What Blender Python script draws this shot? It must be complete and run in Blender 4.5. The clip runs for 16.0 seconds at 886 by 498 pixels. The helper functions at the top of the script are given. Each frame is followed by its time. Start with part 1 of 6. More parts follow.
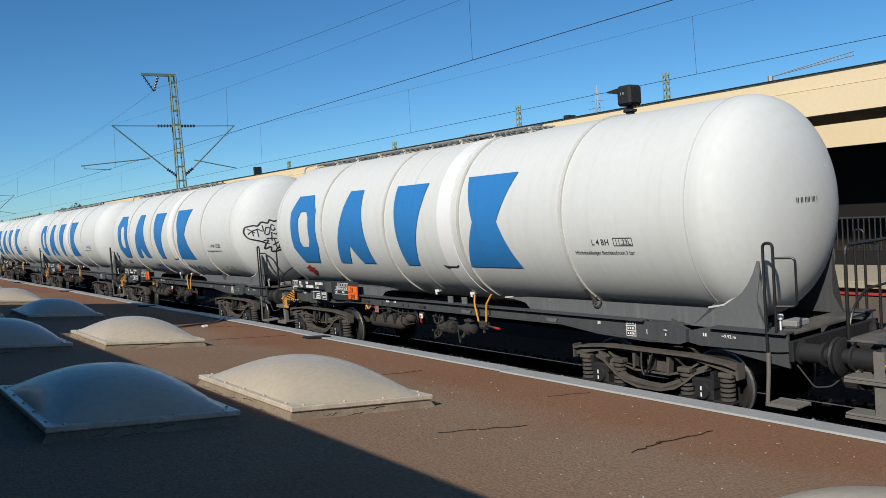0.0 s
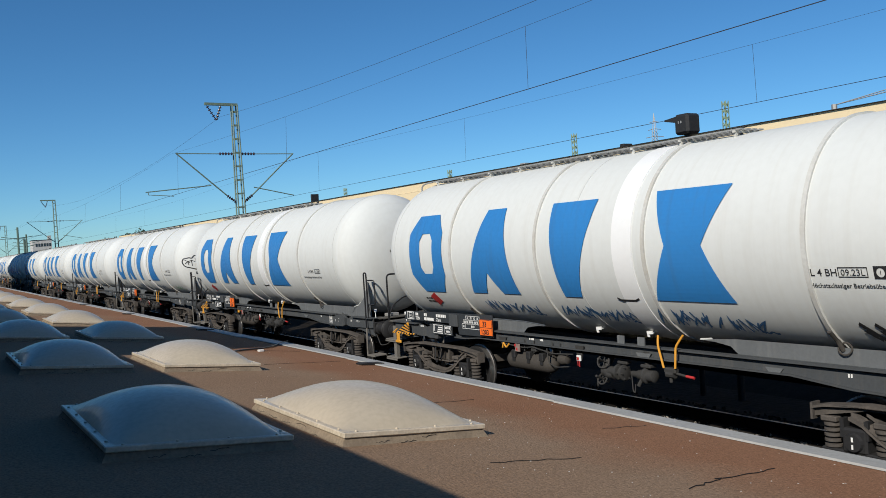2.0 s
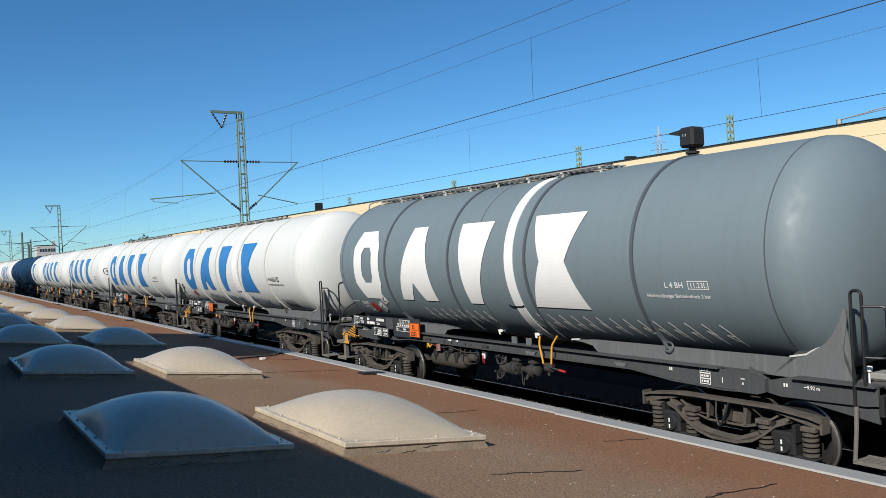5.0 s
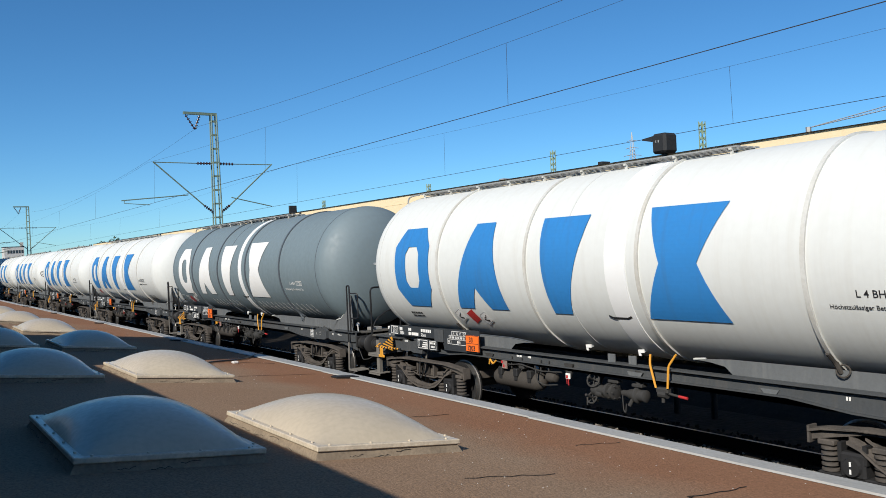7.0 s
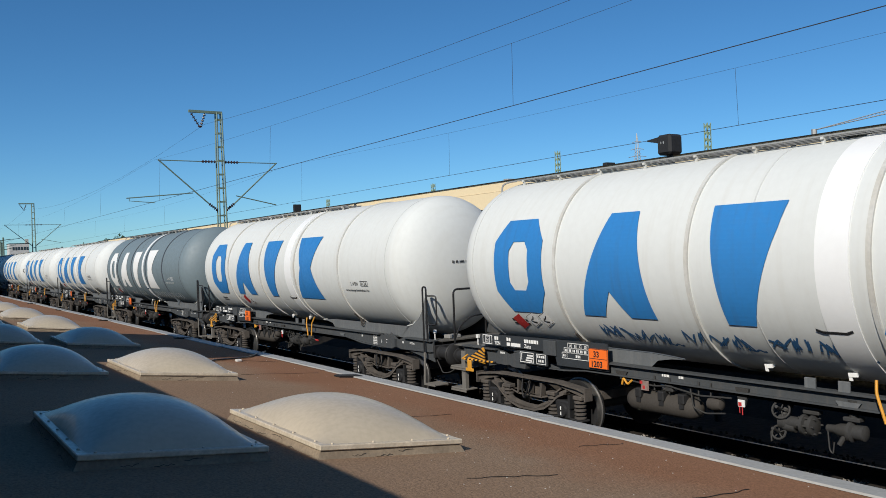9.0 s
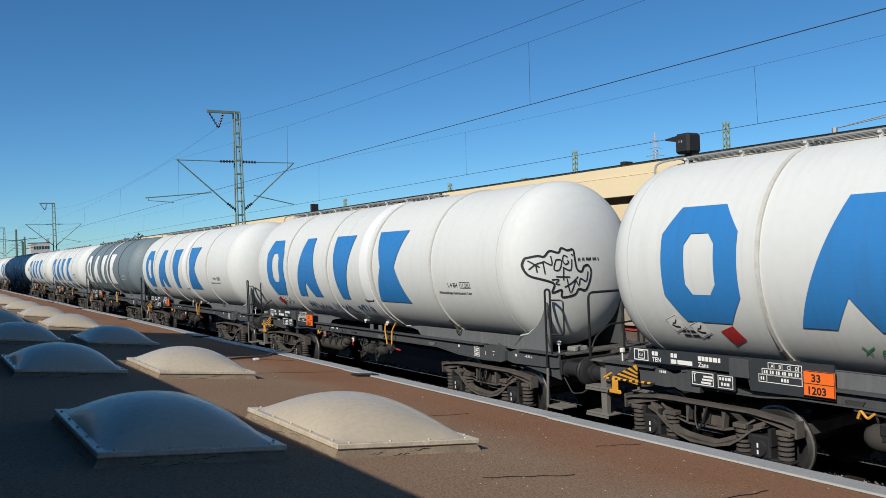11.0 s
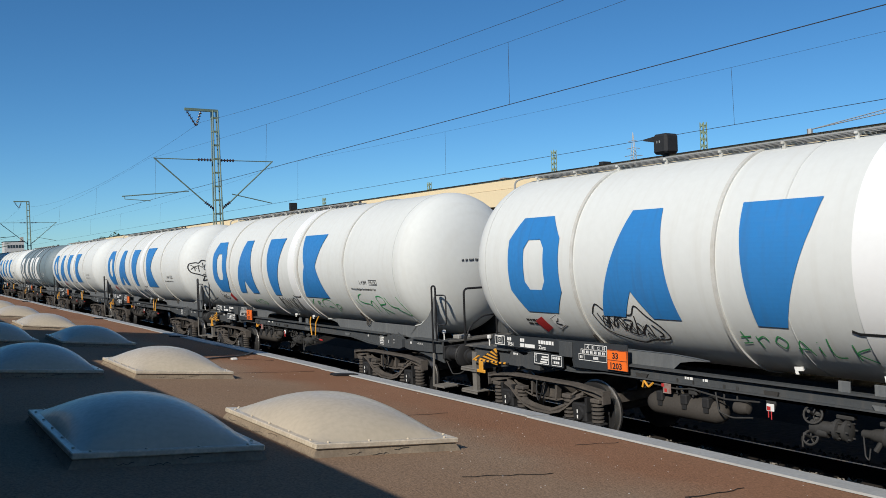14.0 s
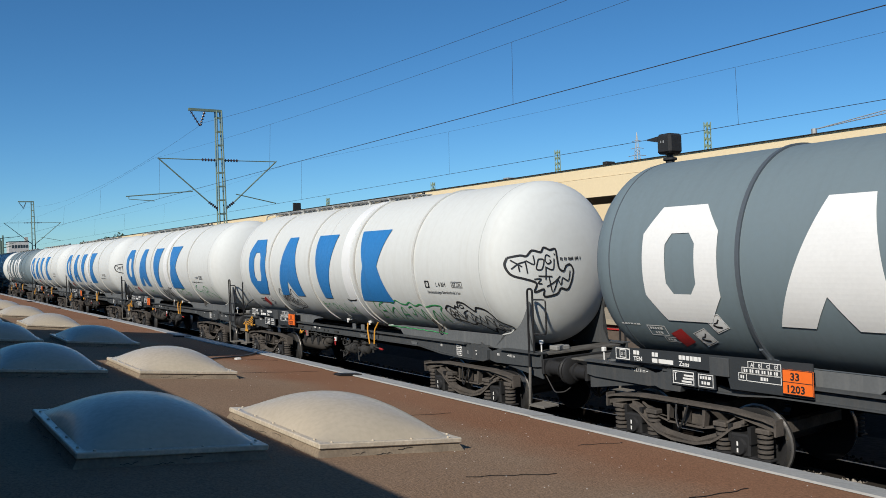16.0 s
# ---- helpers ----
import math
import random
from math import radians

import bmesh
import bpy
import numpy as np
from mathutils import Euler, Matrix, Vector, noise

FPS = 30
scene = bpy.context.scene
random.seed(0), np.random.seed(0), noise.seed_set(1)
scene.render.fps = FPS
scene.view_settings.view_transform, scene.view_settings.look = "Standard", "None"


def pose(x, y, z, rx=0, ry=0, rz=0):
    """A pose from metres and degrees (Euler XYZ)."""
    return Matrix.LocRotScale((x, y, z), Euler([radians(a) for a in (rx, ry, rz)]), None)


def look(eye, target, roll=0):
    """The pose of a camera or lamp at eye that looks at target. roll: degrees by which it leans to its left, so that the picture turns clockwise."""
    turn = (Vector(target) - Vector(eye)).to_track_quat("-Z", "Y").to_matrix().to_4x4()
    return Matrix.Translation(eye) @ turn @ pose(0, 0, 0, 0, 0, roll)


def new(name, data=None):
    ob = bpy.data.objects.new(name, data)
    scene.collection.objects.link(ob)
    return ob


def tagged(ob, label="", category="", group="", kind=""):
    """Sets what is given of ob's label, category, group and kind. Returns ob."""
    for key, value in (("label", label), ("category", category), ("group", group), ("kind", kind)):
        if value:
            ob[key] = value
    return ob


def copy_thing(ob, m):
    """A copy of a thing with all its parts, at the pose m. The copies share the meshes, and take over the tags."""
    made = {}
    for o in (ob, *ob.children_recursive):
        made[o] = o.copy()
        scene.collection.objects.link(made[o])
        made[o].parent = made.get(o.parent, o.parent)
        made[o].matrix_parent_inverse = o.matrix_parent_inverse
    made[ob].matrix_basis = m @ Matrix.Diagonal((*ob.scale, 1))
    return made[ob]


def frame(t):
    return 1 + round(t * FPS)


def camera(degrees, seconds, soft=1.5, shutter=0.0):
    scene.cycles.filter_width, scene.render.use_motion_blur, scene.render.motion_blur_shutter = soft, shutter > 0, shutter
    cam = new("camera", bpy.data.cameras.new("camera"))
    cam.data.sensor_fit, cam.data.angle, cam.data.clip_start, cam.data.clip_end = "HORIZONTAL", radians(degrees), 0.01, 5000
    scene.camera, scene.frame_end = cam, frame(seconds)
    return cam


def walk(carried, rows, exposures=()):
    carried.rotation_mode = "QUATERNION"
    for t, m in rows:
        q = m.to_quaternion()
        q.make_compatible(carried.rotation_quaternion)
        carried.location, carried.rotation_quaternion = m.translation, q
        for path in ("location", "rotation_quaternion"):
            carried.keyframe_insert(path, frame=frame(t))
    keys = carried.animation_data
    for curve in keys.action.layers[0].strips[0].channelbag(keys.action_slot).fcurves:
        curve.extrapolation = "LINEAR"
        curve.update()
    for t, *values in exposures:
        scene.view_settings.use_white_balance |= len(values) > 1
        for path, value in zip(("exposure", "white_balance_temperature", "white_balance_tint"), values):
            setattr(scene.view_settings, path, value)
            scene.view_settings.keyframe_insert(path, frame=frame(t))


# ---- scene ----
EYE = (0.0, 0.0, 3.10)  # z = 0 is the top of the rails, y runs along the track, away from the camera
VIEW = [  # seconds, heading, pitch and lean of the hand-held camera
    (0, -36.18, -2.98, 4.12),
    (0.5, -35.32, -2.29, 4.09),
    (1, -34.50, -1.40, 3.94),
    (1.5, -33.46, -0.99, 3.88),
    (2, -32.54, -0.78, 3.63),
    (2.5, -31.61, -0.69, 3.38),
    (3, -32.19, -0.62, 3.25),
    (3.5, -33.06, -0.53, 3.18),
    (6, -31.96, 0.18, 2.79),
    (6.5, -32.58, 0.16, 2.84),
    (7, -34.15, 0.12, 2.62),
    (7.5, -33.81, 0.14, 2.39),
    (8, -34.59, 0.12, 2.21),
    (8.5, -33.79, 0.12, 2.22),
    (9, -33.87, 0.12, 2.20),
    (11.5, -32.56, 0.12, 2.17),
    (12, -34.09, 0.08, 2.09),
    (12.5, -33.02, 0.08, 2.11),
    (13, -33.11, 0.09, 2.10),
    (13.5, -33.83, 0.05, 2.10),
    (14, -34.14, 0.02, 2.10),
    (14.5, -32.80, 0.07, 2.11),
    (15, -32.94, 0.06, 2.13),
    (15.5, -33.86, 0.03, 2.10),
    (16, -33.89, 0.03, 2.10),
]
cam = camera(56.8, 16.0, 0.75)
walk(cam, [(t, pose(*EYE, 90 + p, 0, h) @ pose(0, 0, 0, 0, 0, -r)) for t, h, p, r in VIEW],
     exposures=[(0, -0.04), (3.5, -0.01), (6, 0.25), (7, 0.21), (8, -0.03), (9, -0.04), (13, -0.02), (16, -0.03)])
TRAVEL = [  # seconds, metres that the train has gone
    (0, 0), (0.5, 2.99), (1, 5.97), (1.5, 8.94), (2, 11.9), (2.5, 14.85), (3, 17.79), (3.5, 20.73), (6, 35.46), (6.5, 38.44), (7, 41.35), (7.5, 44.27), (8, 47.21), (8.5, 50.09), (9, 53.07), (11.5, 67.5), (12, 70.42), (12.5, 73.37), (13, 76.36), (13.5, 79.29), (14, 82.36), (14.5, 85.43), (15, 88.43), (15.5, 91.44), (16, 94.40),
]

# ---- world, sun, exposure ----
SUN_EL, SUN_AZ = 34.0, (-0.883, -0.469)  # the sun stands behind the camera, over the station building
world = bpy.data.worlds.new("sky")
scene.world = world
world.use_nodes = True
sky = world.node_tree.nodes.new("ShaderNodeTexSky")
sky.sky_type, sky.sun_disc = "NISHITA", False
sky.sun_elevation = radians(SUN_EL)
sky.sun_rotation = math.atan2(SUN_AZ[0], SUN_AZ[1])
sky.air_density, sky.dust_density, sky.ozone_density = 0.75, 0.2, 3.0
deep = world.node_tree.nodes.new("ShaderNodeMix")  # clear, deep blue air
deep.data_type, deep.blend_type = "RGBA", "MULTIPLY"
deep.inputs[0].default_value, deep.inputs[7].default_value = 1.0, (0.672, 0.963, 1.11, 1)
world.node_tree.links.new(sky.outputs[0], deep.inputs[6])
rich = world.node_tree.nodes.new("ShaderNodeHueSaturation")
rich.inputs["Saturation"].default_value = 1.08
world.node_tree.links.new(deep.outputs[2], rich.inputs["Color"])
world.node_tree.links.new(rich.outputs[0], world.node_tree.nodes["Background"].inputs[0])
world.node_tree.nodes["Background"].inputs[1].default_value = 0.0945
sun = new("sun", bpy.data.lights.new("sun", "SUN"))
sun.data.energy, sun.data.angle, sun.data.color = 4.9, radians(0.53), (1.0, 0.935, 0.83)
c = math.cos(radians(SUN_EL))
sun.matrix_world = look((0, 0, 40), (-SUN_AZ[0] * c, -SUN_AZ[1] * c, 40 - math.sin(radians(SUN_EL))))


# ---- materials ----
def material(name, color, rough=0.6, metal=0.0, var=0.2, scale=2.0, fine=30.0, bump=0.2, depth=0.01, tint=None,
             stretch=(1, 1, 1), per_piece=0.0, streak=None, coat=0.0, spec=0.5):
    """A painted, stony or metal surface: colour varied at two scales, with relief. tint: a second colour in patches.
    streak: colour and strength of runs that follow the slope of the surface."""
    m = bpy.data.materials.new(name)
    m.use_nodes = True
    n, l = m.node_tree.nodes, m.node_tree.links
    b = n["Principled BSDF"]
    b.inputs["Roughness"].default_value, b.inputs["Metallic"].default_value = rough, metal
    b.inputs["Coat Weight"].default_value = coat
    b.inputs["Specular IOR Level"].default_value = spec
    tc = n.new("ShaderNodeTexCoord")
    mp = n.new("ShaderNodeMapping")
    mp.inputs["Scale"].default_value = stretch
    l.new(tc.outputs["Object"], mp.inputs[0])

    def tex(sc, detail=4.0):
        t = n.new("ShaderNodeTexNoise")
        t.inputs["Scale"].default_value, t.inputs["Detail"].default_value = sc, detail
        l.new(mp.outputs[0], t.inputs["Vector"])
        return t

    big, small = tex(scale, 5.0), tex(fine, 3.0)

    def mix(fac, a, bcol, mode="MIX"):
        x = n.new("ShaderNodeMix")
        x.data_type, x.blend_type = "RGBA", mode
        for sock, v in ((x.inputs[0], fac), (x.inputs[6], a), (x.inputs[7], bcol)):
            if hasattr(v, "links"):
                l.new(v, sock)
            elif isinstance(v, (int, float)):
                sock.default_value = v
            else:
                sock.default_value = (*v[:3], 1)
        return x.outputs[2]

    def ramp(src, lo, hi, a=0.0, z=1.0):
        r = n.new("ShaderNodeMapRange")
        r.inputs[1].default_value, r.inputs[2].default_value = lo, hi
        r.inputs[3].default_value, r.inputs[4].default_value = a, z
        l.new(src, r.inputs[0])
        return r.outputs[0]

    second = tint or tuple(v * 0.6 for v in color)
    col = mix(ramp(big.outputs[0], 0.38, 0.66), color, second) if tint else mix(ramp(big.outputs[0], 0.35, 0.7, 0, var), color, second)
    col = mix(ramp(small.outputs[0], 0.35, 0.7, 0, var), col, tuple(v * 0.55 for v in color))
    if per_piece:
        oi = n.new("ShaderNodeObjectInfo")
        col = mix(ramp(oi.outputs["Random"], 0, 1, 0, per_piece), col, tuple(v * 0.4 for v in color))
    if streak:
        mp2 = n.new("ShaderNodeMapping")
        mp2.inputs["Scale"].default_value = (0.6, 7.0, 0.35)
        l.new(tc.outputs["Object"], mp2.inputs[0])
        t = n.new("ShaderNodeTexNoise")
        t.inputs["Scale"].default_value, t.inputs["Detail"].default_value = 1.6, 6.0
        l.new(mp2.outputs[0], t.inputs["Vector"])
        col = mix(ramp(t.outputs[0], 0.5, 0.8, 0, streak[1]), col, streak[0])
    l.new(col, b.inputs["Base Color"])
    l.new(ramp(small.outputs[0], 0.3, 0.7, max(0.05, rough - 0.08), min(1, rough + 0.1)), b.inputs["Roughness"])
    if bump:
        bp = n.new("ShaderNodeBump")
        bp.inputs["Strength"].default_value, bp.inputs["Distance"].default_value = bump, depth
        l.new(small.outputs[0], bp.inputs["Height"])
        l.new(bp.outputs[0], b.inputs["Normal"])
    return m


WHITE = material("white_tank_paint", (0.61, 0.625, 0.605), 0.62, 0, 0.07, 0.8, 9, 0.04, 0.01, streak=((0.40, 0.36, 0.29), 0.16), spec=0.3)
GREY = material("grey_tank_paint", (0.152, 0.198, 0.218), 0.58, 0, 0.08, 0.8, 9, 0.04, 0.01, streak=((0.10, 0.12, 0.13), 0.2))
BAND = material("fresh_white_paint", (0.76, 0.765, 0.755), 0.5, 0, 0.05, 2, 12, 0.04)
RIB_G = material("grey_rib", (0.085, 0.10, 0.115), 0.5, 0, 0.2, 2, 20, 0.1)
RIB = material("stained_rib", (0.57, 0.57, 0.54), 0.6, 0, 0.3, 2.0, 20, 0.1, tint=(0.49, 0.47, 0.42), spec=0.3)
SEAM = material("painted_weld", (0.545, 0.555, 0.535), 0.6, 0, 0.2, 2.0, 20, 0.1, spec=0.3)
BLUE = material("blue_paint", (0.03, 0.195, 0.49), 0.42, 0, 0.12, 1.5, 14, 0.05, streak=((0.05, 0.12, 0.25), 0.4))
SIGN_W = material("white_sign_paint", (0.76, 0.76, 0.74), 0.5, 0, 0.1, 2, 20, 0.05)
FRAME = material("dark_grey_frame", (0.066, 0.072, 0.077), 0.55, 0, 0.3, 2, 25, 0.15, 0.005, streak=((0.11, 0.10, 0.09), 0.5), spec=0.3)
SADDLE = material("dusty_grey_plate", (0.125, 0.134, 0.14), 0.6, 0, 0.25, 2, 25, 0.15, 0.005, streak=((0.20, 0.20, 0.195), 0.5), spec=0.3)
PANEL = material("dark_sign_panel", (0.035, 0.04, 0.045), 0.5, 0, 0.2, 3, 25, 0.08)
RUST = material("brown_brake_dust", (0.112, 0.098, 0.086), 0.85, 0, 0.5, 5, 35, 0.4, 0.01, tint=(0.075, 0.068, 0.062), spec=0.15)
BLACK = material("black_iron", (0.026, 0.026, 0.027), 0.55, 0, 0.3, 4, 30, 0.2, spec=0.25)
RUBBER = material("black_pipe_paint", (0.015, 0.015, 0.016), 0.4, 0, 0.1, 4, 30, 0.05)
STEEL = material("worn_steel", (0.42, 0.41, 0.40), 0.35, 0.9, 0.3, 4, 40, 0.1)
GALV = material("galvanised_steel", (0.36, 0.36, 0.35), 0.55, 0.3, 0.25, 5, 40, 0.15)
IRON = material("grey_valve_iron", (0.045, 0.045, 0.045), 0.65, 0, 0.35, 5, 35, 0.25, 0.006, tint=(0.045, 0.043, 0.04), spec=0.2)
DUSTY = material("dusty_brown_steel", (0.062, 0.056, 0.05), 0.8, 0, 0.3, 4, 35, 0.2, 0.006, spec=0.15)
DECK = material("grimy_deck_plate", (0.13, 0.125, 0.115), 0.8, 0, 0.4, 4, 35, 0.2, 0.006, tint=(0.075, 0.07, 0.065), spec=0.15)
WOODSTEP = material("dusty_step", (0.16, 0.15, 0.135), 0.85, 0, 0.3, 6, 40, 0.3)
ORANGE = material("orange_plate", (0.85, 0.16, 0.02), 0.5, 0, 0.06, 4, 30, 0.03)
YELLOW = material("yellow_orange_paint", (0.66, 0.31, 0.035), 0.5, 0, 0.2, 5, 30, 0.1)
RED = material("red_label", (0.45, 0.03, 0.03), 0.5, 0, 0.1, 5, 30, 0.03)
INK = material("black_ink", (0.02, 0.02, 0.022), 0.5, 0, 0.1, 5, 30, 0.02)
GRIMY = material("grimy_enamel", (0.34, 0.25, 0.22), 0.7, 0, 0.6, 9, 40, 0.1, tint=(0.16, 0.10, 0.085))
NAVY_STEEL = material("dark_blue_cabinet_paint", (0.025, 0.04, 0.10), 0.5, 0, 0.2, 3, 25, 0.05)
PALE_BLUE = material("pale_blue_cabinet_paint", (0.42, 0.50, 0.58), 0.5, 0, 0.2, 3, 25, 0.05)
GREEN = material("green_spray_paint", (0.05, 0.33, 0.11), 0.5, 0, 0.2, 5, 30, 0.02)
NAVY = material("dark_blue_spray_paint", (0.03, 0.11, 0.24), 0.5, 0, 0.2, 5, 30, 0.02)
FELT = material("mineral_roofing_felt", (0.30, 0.205, 0.135), 0.95, 0, 0.75, 0.45, 55, 0.8, 0.010, tint=(0.27, 0.17, 0.105), spec=0.1)
UPSTAND = material("worn_upstand_felt", (0.27, 0.215, 0.155), 0.95, 0, 0.6, 3.0, 40, 0.4, 0.008, tint=(0.19, 0.15, 0.11), spec=0.1)


def weathered_felt(m):
    """Red-brown granules kept along the eaves, bleached to grey-brown inwards; a crazed surface."""
    n, l = m.node_tree.nodes, m.node_tree.links
    b = n["Principled BSDF"]
    old = b.inputs["Base Color"].links[0].from_socket
    tc = n.new("ShaderNodeTexCoord")
    xyz = n.new("ShaderNodeSeparateXYZ")
    l.new(tc.outputs["Object"], xyz.inputs[0])
    drift = n.new("ShaderNodeTexNoise")
    drift.inputs["Scale"].default_value, drift.inputs["Detail"].default_value = 0.9, 6.0
    l.new(tc.outputs["Object"], drift.inputs["Vector"])
    push = n.new("ShaderNodeMath")
    push.operation = "MULTIPLY_ADD"
    push.inputs[1].default_value = 1.1
    l.new(drift.outputs[0], push.inputs[0])
    l.new(xyz.outputs[0], push.inputs[2])
    edge = n.new("ShaderNodeMapRange")
    edge.inputs[1].default_value, edge.inputs[2].default_value = 4.4, 5.15
    l.new(push.outputs[0], edge.inputs[0])
    red = n.new("ShaderNodeMix")
    red.data_type, red.blend_type = "RGBA", "MULTIPLY"
    red.inputs[7].default_value = (1.0, 0.77, 0.67, 1)
    l.new(edge.outputs[0], red.inputs[0])
    l.new(old, red.inputs[6])
    craze = n.new("ShaderNodeTexVoronoi")
    craze.feature = "DISTANCE_TO_EDGE"
    craze.inputs["Scale"].default_value = 14.0
    l.new(tc.outputs["Object"], craze.inputs["Vector"])
    line = n.new("ShaderNodeMapRange")
    line.inputs[1].default_value, line.inputs[2].default_value = 0.0, 0.05
    line.inputs[3].default_value, line.inputs[4].default_value = 0.35, 0.0
    l.new(craze.outputs[0], line.inputs[0])
    dark = n.new("ShaderNodeMix")
    dark.data_type, dark.blend_type = "RGBA", "MULTIPLY"
    dark.inputs[7].default_value = (0.55, 0.52, 0.50, 1)
    l.new(line.outputs[0], dark.inputs[0])
    l.new(red.outputs[2], dark.inputs[6])
    l.new(dark.outputs[2], b.inputs["Base Color"])


weathered_felt(FELT)
FLASH = material("pale_metal_flashing", (0.42, 0.415, 0.39), 0.6, 0.1, 0.35, 1.5, 30, 0.1, per_piece=0.15)
TAR = material("black_bitumen", (0.02, 0.018, 0.017), 0.6, 0, 0.3, 4, 30, 0.3, spec=0.2)
DOME = material("weathered_acrylic_dome", (0.52, 0.445, 0.33), 0.36, 0, 0.22, 2.2, 24, 0.06, 0.004, per_piece=0.12, coat=0.14)
DOME_RIM = material("acrylic_rim", (0.64, 0.55, 0.42), 0.4, 0, 0.6, 7, 40, 0.15, coat=0.2)
CONC = material("weathered_concrete", (0.33, 0.31, 0.27), 0.85, 0, 0.3, 0.6, 12, 0.3, spec=0.2)
CREAM = material("cream_render", (0.74, 0.60, 0.38), 0.8, 0, 0.08, 0.3, 8, 0.08)
SOFFIT = material("brown_soffit", (0.36, 0.29, 0.225), 0.8, 0, 0.25, 0.8, 10, 0.2, spec=0.2)
# Near-black colour that carries the deep shade under the canopy
SHADE_BLACK = material("shade_black_surface", (0.02, 0.019, 0.019), 0.5, 0, 0.3, 0.8, 10, 0.2, spec=0.15)
PLATFORM = material("platform_paving", (0.40, 0.34, 0.25), 0.85, 0, 0.25, 0.6, 12, 0.2, spec=0.1)
CLAY = material("grimy_brown_wall", (0.15, 0.115, 0.09), 0.85, 0, 0.4, 0.8, 10, 0.2, tint=(0.10, 0.085, 0.075), spec=0.1)
# Ground, ballast, sleepers and rail webs: near-black, with the train's shade in the colour
GROUND = material("shaded_gravel", (0.030, 0.026, 0.022), 0.95, 0, 0.4, 0.5, 9, 0.8, 0.06, spec=0.05)
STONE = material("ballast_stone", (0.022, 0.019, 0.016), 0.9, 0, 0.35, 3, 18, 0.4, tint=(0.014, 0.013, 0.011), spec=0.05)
# The same ballast where sun reaches it, the sunlight put into the colour
SUNLIT_STONE = material("sunlit_ballast_stone", (0.34, 0.31, 0.27), 0.9, 0, 0.4, 6, 40, 0.3, tint=(0.07, 0.055, 0.045), spec=0.1)
SLEEPER = material("shaded_concrete_sleeper", (0.04, 0.035, 0.03), 0.9, 0, 0.3, 3, 25, 0.3, per_piece=0.4, spec=0.05)
RAIL = material("shaded_rusty_rail_web", (0.010, 0.008, 0.007), 0.95, 0.0, 0.3, 5, 40, 0.2, spec=0.03)
MAST = material("green_grey_mast_paint", (0.13, 0.19, 0.15), 0.6, 0, 0.25, 3, 30, 0.15)
POST_G = material("pale_green_mast_paint", (0.17, 0.24, 0.15), 0.6, 0, 0.2, 3, 30, 0.15)
CERAM = material("brown_insulator_glaze", (0.05, 0.022, 0.018), 0.2, 0, 0.1, 5, 30, 0.0)
WIRE = material("dark_copper_wire", (0.045, 0.045, 0.05), 0.6, 0.3, 0.1, 5, 30, 0.0)
LAMPGREY = material("lamp_grey_paint", (0.45, 0.43, 0.38), 0.6, 0, 0.25, 4, 30, 0.15)
PLASTER = material("pale_plaster", (0.55, 0.53, 0.50), 0.85, 0, 0.2, 0.4, 8, 0.2)
GLASS = material("dark_window_glass", (0.03, 0.04, 0.05), 0.15, 0, 0.1, 1, 10, 0.0)
LEAF = material("foliage", (0.045, 0.075, 0.025), 0.8, 0, 0.4, 1.2, 6, 0.5)


# ---- mesh helpers ----
def box(bm, x0, x1, y0, y1, z0, z1, bevel=0.0):
    vs = [bm.verts.new((x, y, z)) for x in (x0, x1) for y in (y0, y1) for z in (z0, z1)]
    fs = [bm.faces.new([vs[i] for i in q]) for q in ((0, 1, 3, 2), (4, 6, 7, 5), (0, 4, 5, 1), (2, 3, 7, 6), (0, 2, 6, 4), (1, 5, 7, 3))]
    if bevel:
        es = list({e for f in fs for e in f.edges})
        bmesh.ops.bevel(bm, geom=es, offset=bevel, segments=1, affect="EDGES")
    return bm


def prism(bm, poly, a0, a1, axis="x"):
    """A closed polygon of (u, v) pushed from a0 to a1 along an axis: x takes (y, z), y takes (x, z), z takes (x, y)."""
    def at(a, u, v):
        return (a, u, v) if axis == "x" else (u, a, v) if axis == "y" else (u, v, a)
    lo = [bm.verts.new(at(a0, *q)) for q in poly]
    hi = [bm.verts.new(at(a1, *q)) for q in poly]
    n = len(poly)
    caps = [bm.faces.new(lo[::-1]), bm.faces.new(hi)]
    for i in range(n):
        bm.faces.new((lo[i], lo[(i + 1) % n], hi[(i + 1) % n], hi[i]))
    bmesh.ops.triangulate(bm, faces=caps)
    return bm


def tube(bm, path, r, seg=8, closed=True):
    """A round bar along a path of points."""
    pts = [Vector(q) for q in path]
    rings = []
    side = None
    for i, q in enumerate(pts):
        d = ((pts[min(i + 1, len(pts) - 1)] - q).normalized() + (q - pts[max(i - 1, 0)]).normalized()).normalized()
        ref = side if side is not None else (Vector((0, 0, 1)) if abs(d.z) < 0.9 else Vector((1, 0, 0)))
        u = (ref - d * ref.dot(d)).normalized()
        side = u
        w = d.cross(u)
        rings.append([bm.verts.new(q + (u * math.cos(a) + w * math.sin(a)) * r) for a in (math.tau * k / seg for k in range(seg))])
    for a, b in zip(rings, rings[1:]):
        for k in range(seg):
            bm.faces.new((a[k], a[(k + 1) % seg], b[(k + 1) % seg], b[k]))
    if closed:
        bm.faces.new(rings[0][::-1])
        bm.faces.new(rings[-1])
    return bm


def rod(bm, a, b, r, seg=10):
    return tube(bm, [a, b], r, seg)


